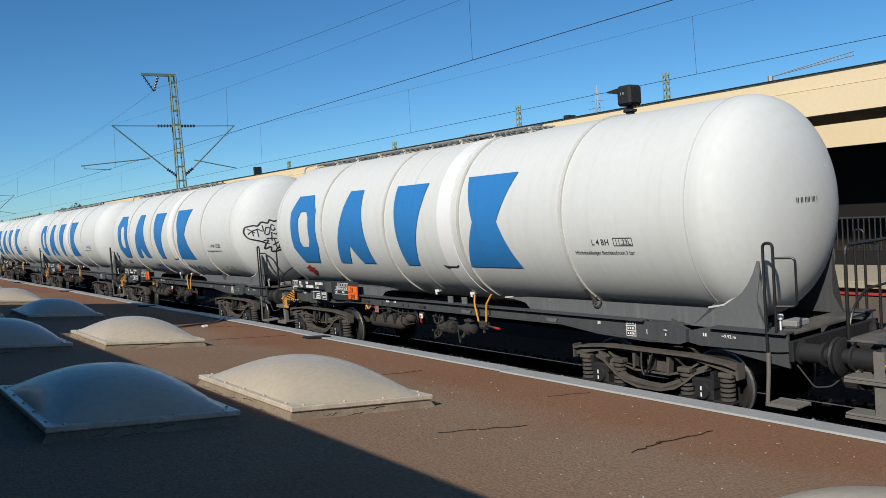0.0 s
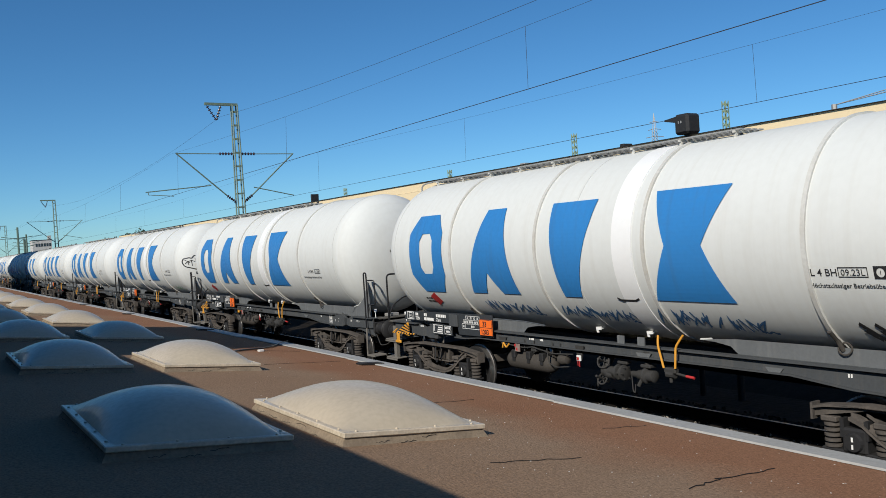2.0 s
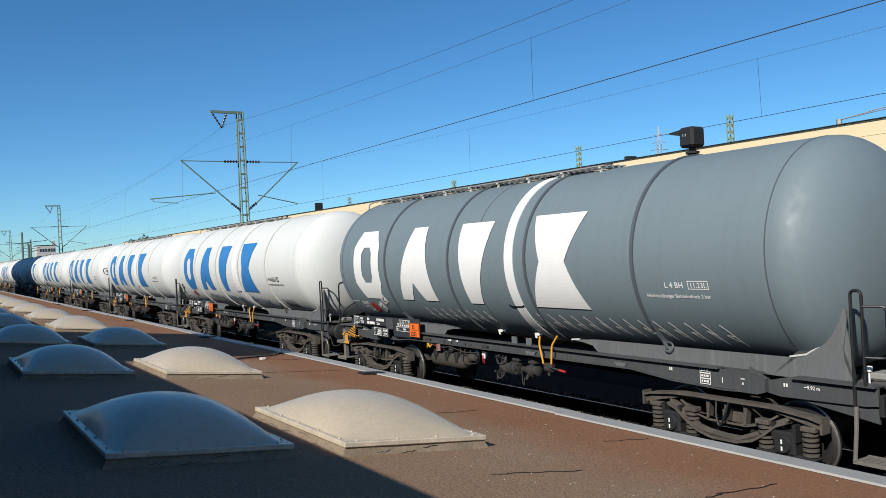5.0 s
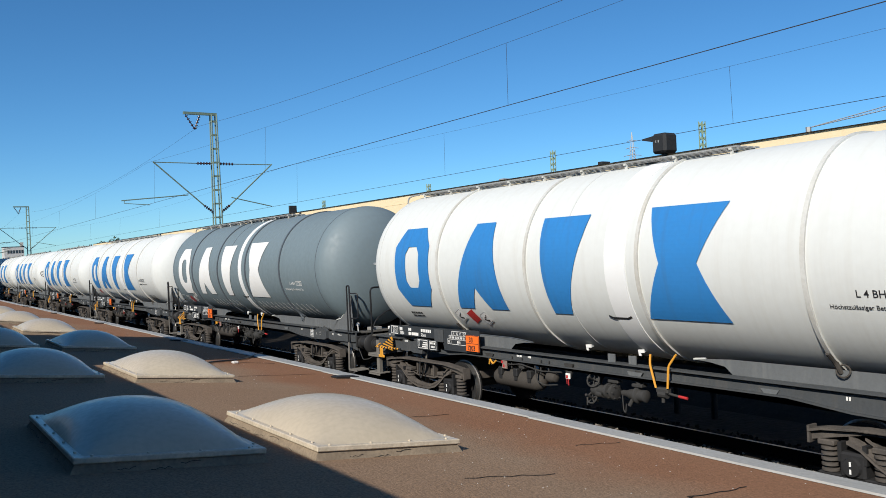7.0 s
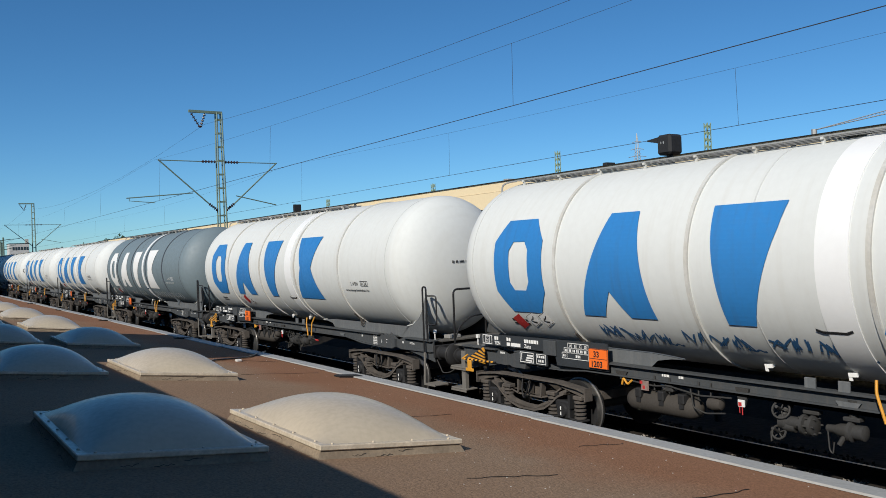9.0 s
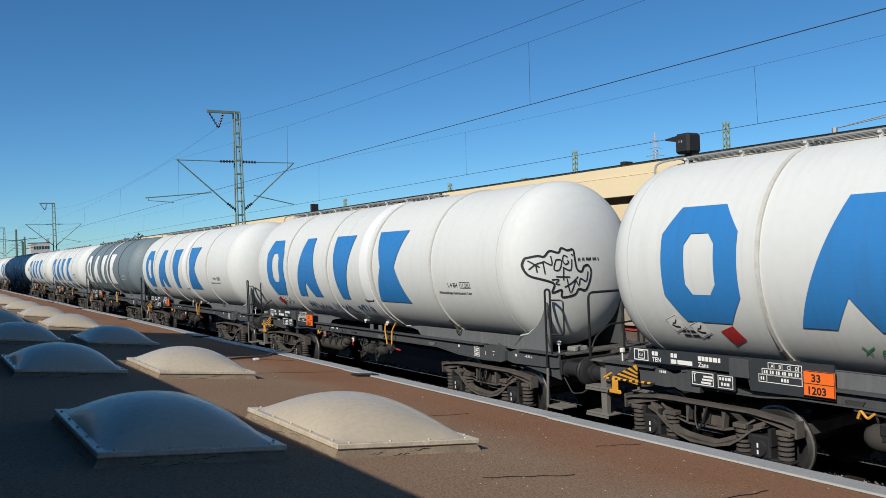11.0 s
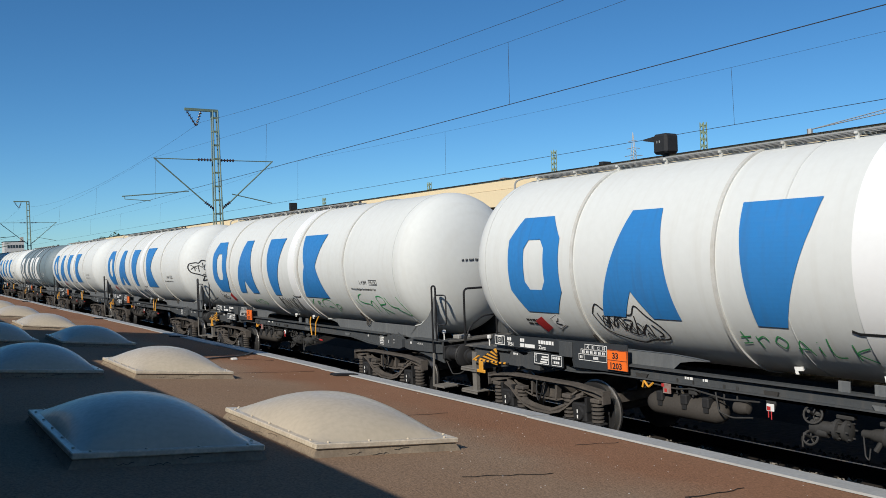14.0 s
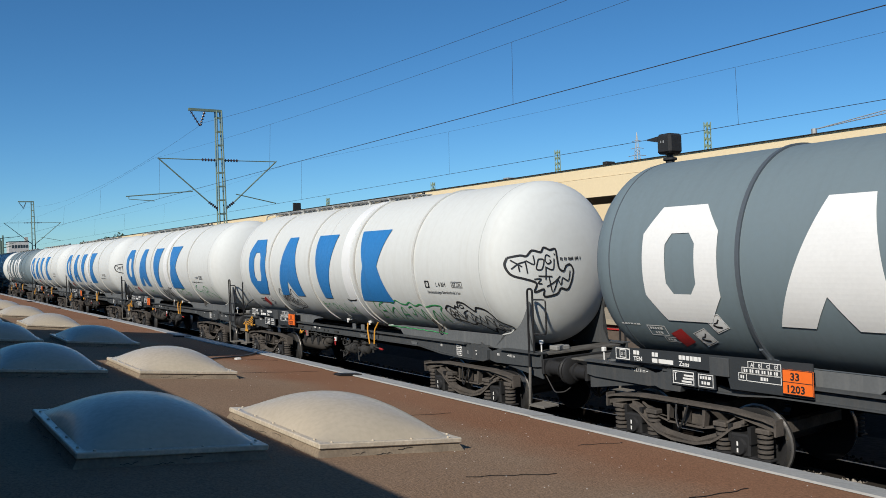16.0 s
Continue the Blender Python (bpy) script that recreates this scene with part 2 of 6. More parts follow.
def bent(path, r=0.12, n=5):
    """A path with its corners rounded."""
    pts = [Vector(q) for q in path]
    out = [pts[0]]
    for a, b, c in zip(pts, pts[1:], pts[2:]):
        k = min(r, (a - b).length * 0.45, (c - b).length * 0.45)
        p0, p1 = b + (a - b).normalized() * k, b + (c - b).normalized() * k
        for i in range(n):
            t = i / (n - 1)
            out.append(p0 * (1 - t) ** 2 + b * 2 * t * (1 - t) + p1 * t * t)
    return out + [pts[-1]]


def lathe(bm, prof, origin=(0, 0, 0), axis="y", seg=24):
    """Rings of (distance along the axis, radius) round an axis through origin."""
    o = Vector(origin)
    rings = []
    for a, r in prof:
        ring = []
        for k in range(seg):
            t = math.tau * k / seg
            cs, sn = r * math.cos(t), r * math.sin(t)
            ring.append(bm.verts.new(o + Vector((cs, a, sn) if axis == "y" else (a, cs, sn) if axis == "x" else (cs, sn, a))))
        rings.append(ring)
    for a, b in zip(rings, rings[1:]):
        for k in range(seg):
            bm.faces.new((a[k], a[(k + 1) % seg], b[(k + 1) % seg], b[k]))
    bm.faces.new(rings[0])
    bm.faces.new(rings[-1][::-1])
    return bm


def mesh_of(name, bm, mat, smooth=None):
    bmesh.ops.recalc_face_normals(bm, faces=bm.faces)
    me = bpy.data.meshes.new(name)
    if smooth:
        for f in bm.faces:
            f.smooth = True
        for e in bm.edges:
            e.smooth = e.calc_face_angle(0.0) < radians(smooth)
    bm.to_mesh(me)
    bm.free()
    for m in (mat if isinstance(mat, (list, tuple)) else [mat]):
        me.materials.append(m)
    return me


def part(name, bm, mat, parent=None, label="", smooth=None, at=None):
    """One mesh object, under a thing or a part."""
    me = bm if isinstance(bm, bpy.types.Mesh) else mesh_of(name, bm, mat, smooth)
    ob = new(name, me)
    ob.parent = parent
    if at is not None:
        ob.matrix_basis = at if isinstance(at, Matrix) else Matrix.Translation(at)
    if label:
        ob["label"] = label
    return ob


def B():
    return bmesh.new()


def empty(name, label, category, group="", kind="", at=(0, 0, 0)):
    ob = new(name)
    ob.empty_display_size = 0.2
    ob.location = at
    return tagged(ob, label, category, group, kind)


def solid(name, bm, mat, label, category, group="", kind="", smooth=None, at=None):
    return tagged(part(name, bm, mat, None, "", smooth, at), label, category, group, kind)


# ---- ground and tracks ----
TRACK_X = (10.0, 16.6)
bm = B()
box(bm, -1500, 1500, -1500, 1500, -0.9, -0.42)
solid("ground", bm, GROUND, "brown gravel ground of the station, darkened as in shade", "ground", kind="structure")


def rail_profile(xc):
    return [(xc - 0.07, -0.17), (xc + 0.07, -0.17), (xc + 0.07, -0.155), (xc + 0.012, -0.13), (xc + 0.012, -0.045), (xc + 0.036, -0.03),
            (xc + 0.034, -0.004), (xc + 0.024, 0.0), (xc - 0.024, 0.0), (xc - 0.034, -0.004), (xc - 0.036, -0.03), (xc - 0.012, -0.045), (xc - 0.012, -0.13), (xc - 0.07, -0.155)]


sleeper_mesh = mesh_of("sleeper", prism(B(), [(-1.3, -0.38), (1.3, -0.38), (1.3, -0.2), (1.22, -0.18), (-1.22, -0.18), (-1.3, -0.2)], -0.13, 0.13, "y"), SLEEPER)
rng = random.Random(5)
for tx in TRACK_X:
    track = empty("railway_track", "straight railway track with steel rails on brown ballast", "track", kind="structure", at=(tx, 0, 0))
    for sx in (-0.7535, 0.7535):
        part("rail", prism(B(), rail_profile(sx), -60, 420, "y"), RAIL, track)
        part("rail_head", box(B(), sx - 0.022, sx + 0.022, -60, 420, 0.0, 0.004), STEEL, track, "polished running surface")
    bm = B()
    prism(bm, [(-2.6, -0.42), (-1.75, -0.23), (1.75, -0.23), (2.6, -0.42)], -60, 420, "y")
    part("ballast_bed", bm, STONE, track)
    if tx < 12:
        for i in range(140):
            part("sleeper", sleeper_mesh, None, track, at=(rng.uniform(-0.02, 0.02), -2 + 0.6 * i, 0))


def stones(count, mat, heaps=None):
    """Loose ballast stones on the near track, joined; heaps: (x, y) middles of small heaps."""
    verts, faces = [], []
    for _ in range(count):
        y = 1 + 34 * rng.random() ** 1.4
        x = 10.0 + rng.uniform(-2.5, 1.9)
        if heaps:
            x, y = rng.choice(heaps)
            x, y = x + rng.gauss(0, 0.05), y + rng.gauss(0, 0.22)
        z = -0.23 if abs(x - 10.0) < 1.75 else -0.23 - (abs(x - 10.0) - 1.75) * 0.22
        s = rng.uniform(0.018, 0.045)
        if heaps:
            z += rng.uniform(-0.01, 0.02)
            s *= 0.75
        base = len(verts)
        m = Matrix.Translation((x, y, z + s * 0.4)) @ Euler((rng.uniform(0, 6), rng.uniform(0, 6), rng.uniform(0, 6))).to_matrix().to_4x4()
        for q in ((1, 0, 0), (-1, 0.1, 0), (0, 0.8, 0.1), (0.1, -0.9, 0), (0, 0, 0.7), (0.1, 0, -0.7)):
            verts.append(m @ (Vector(q) * s))
        faces += [tuple(base + i for i in f) for f in ((0, 2, 4), (2, 1, 4), (1, 3, 4), (3, 0, 4), (2, 0, 5), (1, 2, 5), (3, 1, 5), (0, 3, 5))]
    me = bpy.data.meshes.new("ballast")
    me.from_pydata(verts, [], faces)
    me.materials.append(mat)
    return me


# Pale heaps in place of sunlit patches on the ballast
heaps = [(10.62 + rng.uniform(-0.06, 0.04), 2.5 + 30 * i / 45 + rng.uniform(-0.3, 0.3)) for i in range(46)]
tagged(new("pale_ballast", stones(1300, SUNLIT_STONE, heaps)), "small heaps of ballast stones coloured as sunlit, beside a rail", "gravel", kind="stuff")
tagged(new("ballast", stones(9000, STONE)), "loose ballast stones coloured as in shade, lying along the track", "gravel", kind="stuff")

# ---- low roof in front of the camera ----
SLOPE = -0.1217


def roof_z(x):
    return 1.545 + SLOPE * (x - 3.6)


def roof_plate(x0, x1, y0, y1, up, thick):
    return prism(B(), [(x0, roof_z(x0) + up - thick), (x1, roof_z(x1) + up - thick), (x1, roof_z(x1) + up), (x0, roof_z(x0) + up)], y0, y1, "y")


flat_roof = empty("flat_roof", "low flat roof covered with brown roofing felt", "roof", kind="structure")
part("slab", roof_plate(-0.62, 5.60, -14, 190, -0.012, 0.3), CONC, flat_roof)
part("felt_sheet", roof_plate(-0.62, 5.55, -14, 190, 0, 0.010), FELT, flat_roof, "red-brown to grey mineral felt")


def on_roof(pairs):
    return [(x, roof_z(x) + up) for x, up in pairs]


strip_mesh = mesh_of("edge_flashing", prism(B(), on_roof([(5.45, 0.006), (5.46, 0.022), (5.76, 0.022), (5.76, -0.12), (5.745, -0.12), (5.745, 0.008)]), 0, 4.88, "y"), FLASH)
gap_mesh = mesh_of("bitumen_patch", prism(B(), on_roof([(5.24, -0.01), (5.62, -0.01), (5.60, 0.034), (5.28, 0.030), (5.24, 0.018)]), -0.09, 0.10, "y"), TAR)
for i in range(40):
    y = -13 + 4.9 * i
    part("edge_flashing", strip_mesh, None, flat_roof, at=(0.02 * ((i * 7) % 3 - 1), y, 0))
    if i in (4, 8, 12, 16, 20):
        part("bitumen_patch", gap_mesh, None, flat_roof, "black bitumen patch at a joint", at=(0, 10.66 + 8.2 * (i / 4 - 1), 0))
solid("wall_low", box(B(), 5.3, 5.55, -14, 190, -0.9, 0.99), CONC, "grey concrete wall under the roof edge", "wall", kind="structure")

# domed rooflights in two rows
DW, DL, RISE = 1.21, 1.84, 0.238


def dome_meshes():
    bm = B()
    nx, ny = 20, 28
    grid = []
    for j in range(ny + 1):
        row = []
        for i in range(nx + 1):
            u, v = 2 * i / nx - 1, 2 * j / ny - 1
            h = max(0.0, (1 - abs(u) ** 2.2) * (1 - abs(v) ** 2.2)) ** 0.72
            row.append(bm.verts.new((u * (DW / 2 - 0.05), v * (DL / 2 - 0.05), 0.022 + RISE * h)))
        grid.append(row)
    for j in range(ny):
        for i in range(nx):
            bm.faces.new((grid[j][i], grid[j][i + 1], grid[j + 1][i + 1], grid[j + 1][i]))
    shell = mesh_of("dome", bm, DOME, 60)
    bm = B()
    for x0, x1, y0, y1 in ((-DW / 2, DW / 2, -DL / 2, -DL / 2 + 0.07), (-DW / 2, DW / 2, DL / 2 - 0.07, DL / 2),
                           (-DW / 2, -DW / 2 + 0.07, -DL / 2 + 0.07, DL / 2 - 0.07), (DW / 2 - 0.07, DW / 2, -DL / 2 + 0.07, DL / 2 - 0.07)):
        box(bm, x0, x1, y0, y1, -0.012, 0.026, 0.006)
    rim = mesh_of("rim", bm, DOME_RIM)
    w, d = DW / 2 - 0.018, DL / 2 - 0.018
    bm = B()
    lo = [bm.verts.new((sx * (w + 0.06), sy * (d + 0.06), -0.12)) for sx, sy in ((-1, -1), (1, -1), (1, 1), (-1, 1))]
    hi = [bm.verts.new((sx * w, sy * d, -0.012)) for sx, sy in ((-1, -1), (1, -1), (1, 1), (-1, 1))]
    for i in range(4):
        bm.faces.new((lo[i], lo[(i + 1) % 4], hi[(i + 1) % 4], hi[i]))
    bm.faces.new(hi)
    bm.faces.new(lo[::-1])
    bmesh.ops.subdivide_edges(bm, edges=bm.edges[:], cuts=7, use_grid_fill=True)
    for v in bm.verts:
        if v.co.z < -0.02:
            v.co += Vector((noise.noise(v.co * 9), noise.noise(v.co * 9 + Vector((5, 0, 0))), 0)) * 0.012
    kerb = mesh_of("upstand", bm, UPSTAND)
    bm = B()
    g = random.Random(8)
    for side in range(2):
        for i in range(6):
            a, z = -0.95 + 0.32 * i, g.uniform(-0.075, -0.04)
            path = []
            for k in range(6):
                a, z = a + g.uniform(0.03, 0.06), min(-0.03, max(-0.10, z + g.uniform(-0.012, 0.012)))
                out = 0.052 * (-0.012 - z) / 0.108 + 0.003
                path.append((a * w, -d - out, z) if side == 0 else (-w - out, a * d, z))
            tube(bm, path, 0.0018, 4)
    cracks = mesh_of("felt_cracking", bm, TAR)
    bolt = mesh_of("bolt", lathe(B(), [(0, 0.010), (0.007, 0.010), (0.011, 0.006)], axis="z", seg=8), DOME_RIM)
    return shell, rim, kerb, bolt, cracks


shell, rim, kerb, bolt, cracks = dome_meshes()
light = empty("rooflight", "weathered cream acrylic dome rooflight on a felt-covered upstand", "rooflight", "rooflights on the roof")
part("upstand", kerb, None, light)
tagged(part("felt_cracking", cracks, None, light), "fine dark cracks in the felt", kind="stuff")
part("rim", rim, None, light)
part("dome", shell, None, light)
for i in range(4):
    for sy in (-1, 1):
        part("bolt", bolt, None, light, at=((i - 1.5) * 0.33, sy * (DL / 2 - 0.035), 0.026))
for i in range(5):
    for sx in (-1, 1):
        part("bolt", bolt, None, light, at=(sx * (DW / 2 - 0.035), (i - 2) * 0.38, 0.026))
tilt = math.degrees(math.atan(SLOPE))
first = True
for cx in (3.01, 1.465):
    for k in range(26):
        m = pose(cx, 1.16 + 4.97 * k + (0.06 if cx < 2 else 0), roof_z(cx) + 0.069, 0, -tilt, 0)
        if first:
            light.matrix_basis = m
            first = False
        else:
            copy_thing(light, m)
rng = random.Random(3)
bm = B()
for _ in range(260):
    x, y, q = rng.uniform(2.7, 5.4), 2.5 + 14 * rng.random() ** 1.7, rng.uniform(0.001, 0.0035)
    box(bm, x - q, x + q, y - q, y + q * 1.4, roof_z(x), roof_z(x) + q)
solid("roof_debris", bm, PLASTER, "tiny pale chips lying on the roofing felt", "debris", kind="stuff")
CREASES = ((3.05, 4.36, 3.75, 4.27, 0.008), (3.73, 3.33, 4.16, 3.43, 0.010), (4.10, 3.43, 4.76, 3.48, 0.009), (4.19, 6.89, 4.74, 7.01, 0.007), (4.74, 5.13, 5.28, 5.13, 0.007),
           (3.9, 10.9, 5.2, 11.2, 0.007), (4.6, 13.2, 5.3, 13.0, 0.009))
for x0, y0, x1, y1, r in CREASES:
    path = []
    for i in range(9):
        t = i / 8
        x, y = x0 + (x1 - x0) * t, y0 + (y1 - y0) * t + rng.uniform(-0.02, 0.02)
        path.append((x, y, roof_z(x) + 0.005))
    part("felt_crease", tube(B(), path, r * 0.3, 5), TAR, flat_roof, "dark open lap in the felt")
cable_path = [(3.7 + 0.28 * i, 12.2 + 0.35 * i + 0.15 * math.sin(i), roof_z(3.7 + 0.28 * i) + 0.02) for i in range(9)]
solid("cable", tube(B(), cable_path, 0.014, 6), RUBBER, "thin black cable lying on the roofing felt", "cable")
solid("cable_block", box(B(), 4.59, 4.68, 12.98, 13.08, roof_z(4.63) - 0.005, roof_z(4.63) + 0.035, 0.01), PLASTER, "small pale block holding a cable", "block")

# ---- unseen station building behind the camera, whose shadow lies on the roof ----
# Added close by and near-black, to keep sky light off the shaded felt
solid("wall_west", box(B(), -22, -0.62, -40, 190, -0.9, 3.99), SHADE_BLACK, "plain dark tiled station wall", "wall", kind="structure")
solid("wall_stair_tower", box(B(), -8, -3.0, 9.7, 14.6, 3.995, 9.36), PLASTER, "plain plastered stair tower", "wall", kind="structure")
solid("wall_north", box(B(), -22, -5.0, 79.0, 96.0, 3.995, 19.4), PLASTER, "plain plastered high station block", "wall", kind="structure")

# ---- platform and canopy beyond the train ----
plat = empty("platform", "station platform with pale paving and concrete edge", "platform", kind="structure")
part("platform_slab", box(B(), 18.55, 21.9, -40, 160, -0.8, 0.75), PLATFORM, plat, "pale paving")
# Floor painted near-black in place of the shade beyond the parapet
part("inner_floor", box(B(), 21.9, 40, -40, 160, -0.8, 0.74), SHADE_BLACK, plat, "dark floor under the canopy")
for i in range(66):
    part("coping", box(B(), 18.2, 18.56, -38 + 3 * i, -38 + 3 * i + 2.98, 0.60, 0.76, 0.01), PLATFORM, plat)
part("platform_wall", box(B(), 18.35, 18.55, -40, 160, -0.8, 0.60), CLAY, plat, "grimy brown wall")
part("edge_line", box(B(), 18.30, 18.35, -40, 160, 0.44, 0.48), RED, plat, "thin red strip")
canopy = empty("station_building", "cream station building with a deep canopy over the platform", "building")
part("fascia", box(B(), 25.0, 25.25, -40, 128, 5.10, 5.915), CREAM, canopy)
part("fascia", box(B(), 25.03, 25.25, -40, 128, 5.93, 6.40), CREAM, canopy)
part("roof_edge", box(B(), 24.95, 25.4, -40, 128, 6.40, 6.425), TAR, canopy, "dark metal roof edge")
part("roof", box(B(), 25.25, 31.2, -40, 128, 5.95, 6.36), TAR, canopy)
part("soffit", box(B(), 25.25, 31.2, -40, 128, 5.18, 5.3), SOFFIT, canopy, "brown boarded soffit")
part("wall", box(B(), 38, 38.4, -40, 128, 0.75, 5.9), SHADE_BLACK, canopy)
part("lintel", box(B(), 34.6, 35, -40, 128, 4.42, 6.3), CREAM, canopy, "cream beam")
part("rear_roof", box(B(), 35, 45, -40, 128, 5.9, 6.3), TAR, canopy)
for i in range(14):
    y = -22 + 11.3 * i
    part("column", box(B(), 30.0, 30.7, y - 0.3, y + 0.3, 0.75, 5.18, 0.03), CLAY, canopy)
bm = B()
rail_mesh = mesh_of("baluster", box(B(), -0.013, 0.013, -0.013, 0.013, 0.0, 0.84), IRON)
solid("wall_parapet", box(B(), 21.7, 21.95, -10, 70, 0.75, 1.15, 0.01), SHADE_BLACK, "dark low parapet wall on the platform", "wall", kind="structure")
balustrade = empty("railing", "dark steel railing on a low parapet wall", "railing")
part("top_rail", box(B(), 21.79, 21.85, -10, 70, 1.99, 2.03), IRON, balustrade)
for i in range(260):
    part("baluster", rail_mesh, None, balustrade, at=(21.82, -2 + 0.145 * i, 1.15))


# ---- tank wagons; in a wagon y points ahead, x = -1 is the side towards the camera ----
R_T, Z_T, HALF, DISH = 1.50, 2.80, 5.93, 0.76


def skin(z, lift=0.006):
    """The tank's near side at a height."""
    return -math.sqrt(max(0.0, (R_T + lift) ** 2 - (z - Z_T) ** 2))


def tank_mesh():
    bm = B()
    prof = []
    for i in range(13):
        a = math.pi / 2 * i / 12
        prof.append((-HALF - DISH * math.cos(a), max(0.012, R_T * math.sin(a) ** 0.92)))
    for i in range(1, 24):
        prof.append((-HALF + 2 * HALF * i / 24, R_T))
    for i in range(12, -1, -1):
        a = math.pi / 2 * i / 12
        prof.append((HALF + DISH * math.cos(a), max(0.012, R_T * math.sin(a) ** 0.92)))
    return lathe(bm, prof, (0, 0, Z_T), "y", 72)


def hoop(bm, y, w, r0, r1, seg=72):
    for ring in ([(y - w / 2, r0), (y - w / 2, r1), (y + w / 2, r1), (y + w / 2, r0)],):
        vs = [[bm.verts.new((r * math.cos(math.tau * k / seg), a, Z_T + r * math.sin(math.tau * k / seg))) for k in range(seg)] for a, r in ring]
        for a, b in zip(vs, vs[1:] + vs[:1]):
            for k in range(seg):
                bm.faces.new((a[k], a[(k + 1) % seg], b[(k + 1) % seg], b[k]))
    return bm


def decal(bm, poly, lift=0.006, side=-1, holes=()):
    """A painted shape: an outline of (y, z) laid on the tank's side."""
    tmp = B()
    outer = [tmp.verts.new((0, *q)) for q in poly]
    loops = [outer] + [[tmp.verts.new((0, *q)) for q in h] for h in holes]
    edges = [tmp.edges.new((lp[i], lp[(i + 1) % len(lp)])) for lp in loops for i in range(len(lp))]
    bmesh.ops.triangle_fill(tmp, edges=edges, use_beauty=True, normal=(1, 0, 0))
    z0, z1 = min(q[1] for q in poly), max(q[1] for q in poly)
    z = z0 + 0.06
    while z < z1:
        bmesh.ops.bisect_plane(tmp, geom=tmp.verts[:] + tmp.edges[:] + tmp.faces[:], plane_co=(0, 0, z), plane_no=(0, 0, 1), dist=1e-5)
        z += 0.06
    put = {v: bm.verts.new((side * -skin(v.co.z, lift), v.co.y, v.co.z)) for v in tmp.verts}
    for f in tmp.faces:
        bm.faces.new([put[v] for v in f.verts])
    tmp.free()
    return bm


def ribbon(bm, path, width, lift=0.008, dished=False):
    """A sprayed line of (y, z) on the tank's side, or round its end."""
    pts = [Vector(q) for q in path]
    prev = None
    for i, q in enumerate(pts):
        d = (pts[min(i + 1, len(pts) - 1)] - pts[max(i - 1, 0)])
        d = d.normalized() if d.length else Vector((1, 0))
        n = Vector((-d.y, d.x)) * width / 2
        pair = []
        for w in (q + n, q - n):
            y = w.x
            if abs(w.x) > HALF:
                c = math.sin(min(1.35, (abs(w.x) - HALF) / 1.05))
                r = R_T * (1 - c * c) ** 0.46 + lift
                x = -math.sqrt(max(0.0, r * r - (w.y - Z_T) ** 2))
                y = math.copysign(HALF + DISH * c + lift, w.x)
            else:
                x = skin(w.y, lift)
            pair.append(bm.verts.new((x, y, w.y)))
        if prev:
            bm.faces.new((prev[0], prev[1], pair[1], pair[0]))
        prev = pair
    return bm


def scrawl(bm, y0, y1, z0, z1, width, seed, turns=9):
    """Loops and zigzags of a sprayed tag, with no letters in it."""
    g = random.Random(seed)
    step = (y1 - y0) / turns
    for i in range(turns):
        cy = y0 + step * (i + 0.5)
        kind = g.random()
        pts = []
        if kind < 0.62:
            n = g.randint(3, 6)
            for j in range(n):
                pts.append((cy + g.uniform(-0.6, 0.6) * step, z0 + (z1 - z0) * (g.uniform(0.75, 1) if j % 2 else g.uniform(0, 0.3))))
        else:
            ph, k, sq = g.uniform(0, 6), g.uniform(0.45, 1.05), g.uniform(0.35, 1.0)
            for j in range(13):
                a = ph + k * math.tau * j / 12
                pts.append((cy + 0.55 * step * math.cos(a), (z0 + z1) / 2 + g.uniform(-0.02, 0.02) + 0.5 * sq * (z1 - z0) * math.sin(a)))
        fine = []
        for p, q in zip(pts, pts[1:]):
            for s in range(4):
                fine.append((p[0] + (q[0] - p[0]) * s / 4, p[1] + (q[1] - p[1]) * s / 4))
        ribbon(bm, fine + [pts[-1]], width)
    return bm


def writing(bm, text, y, z, height, x=None, bold=0.0):
    """Flat letters that read from the near side, from y (the far end, ahead) backwards; on the tank where x is not given."""
    cu = bpy.data.curves.new("lettering", "FONT")
    cu.body, cu.size, cu.offset, cu.resolution_u = text, height * 1.38, bold, 2
    ob = bpy.data.objects.new("lettering", cu)
    scene.collection.objects.link(ob)
    me = bpy.data.meshes.new_from_object(ob.evaluated_get(bpy.context.evaluated_depsgraph_get()))
    bpy.data.objects.remove(ob)
    vs = [bm.verts.new((skin(z + v.co.y) if x is None else x, y - v.co.x, z + v.co.y)) for v in me.vertices]
    for f in me.polygons:
        try:
            bm.faces.new([vs[i] for i in f.vertices])
        except ValueError:
            pass
    bpy.data.meshes.remove(me)
    return bm


def bars(bm, y, z, h, widths, x=None, gap=0.02):
    """Plain bars in place of writing, from y backwards."""
    for w in widths:
        if x is None:
            q = [bm.verts.new((skin(b), a, b)) for a, b in ((y, z), (y - w, z), (y - w, z + h), (y, z + h))]
        else:
            q = [bm.verts.new((x, a, b)) for a, b in ((y, z), (y - w, z), (y - w, z + h), (y, z + h))]
        bm.faces.new(q)
        y -= w + gap
    return bm


def outline(bm, y0, y1, z0, z1, t, x=None):
    for a0, a1, b0, b1 in ((y0, y1, z0, z0 + t), (y0, y1, z1 - t, z1), (y0, y0 + t, z0 + t, z1 - t), (y1 - t, y1, z0 + t, z1 - t)):
        bm.faces.new([bm.verts.new((skin(b) if x is None else x, a, b)) for a, b in ((a0, b0), (a1, b0), (a1, b1), (a0, b1))])
    return bm


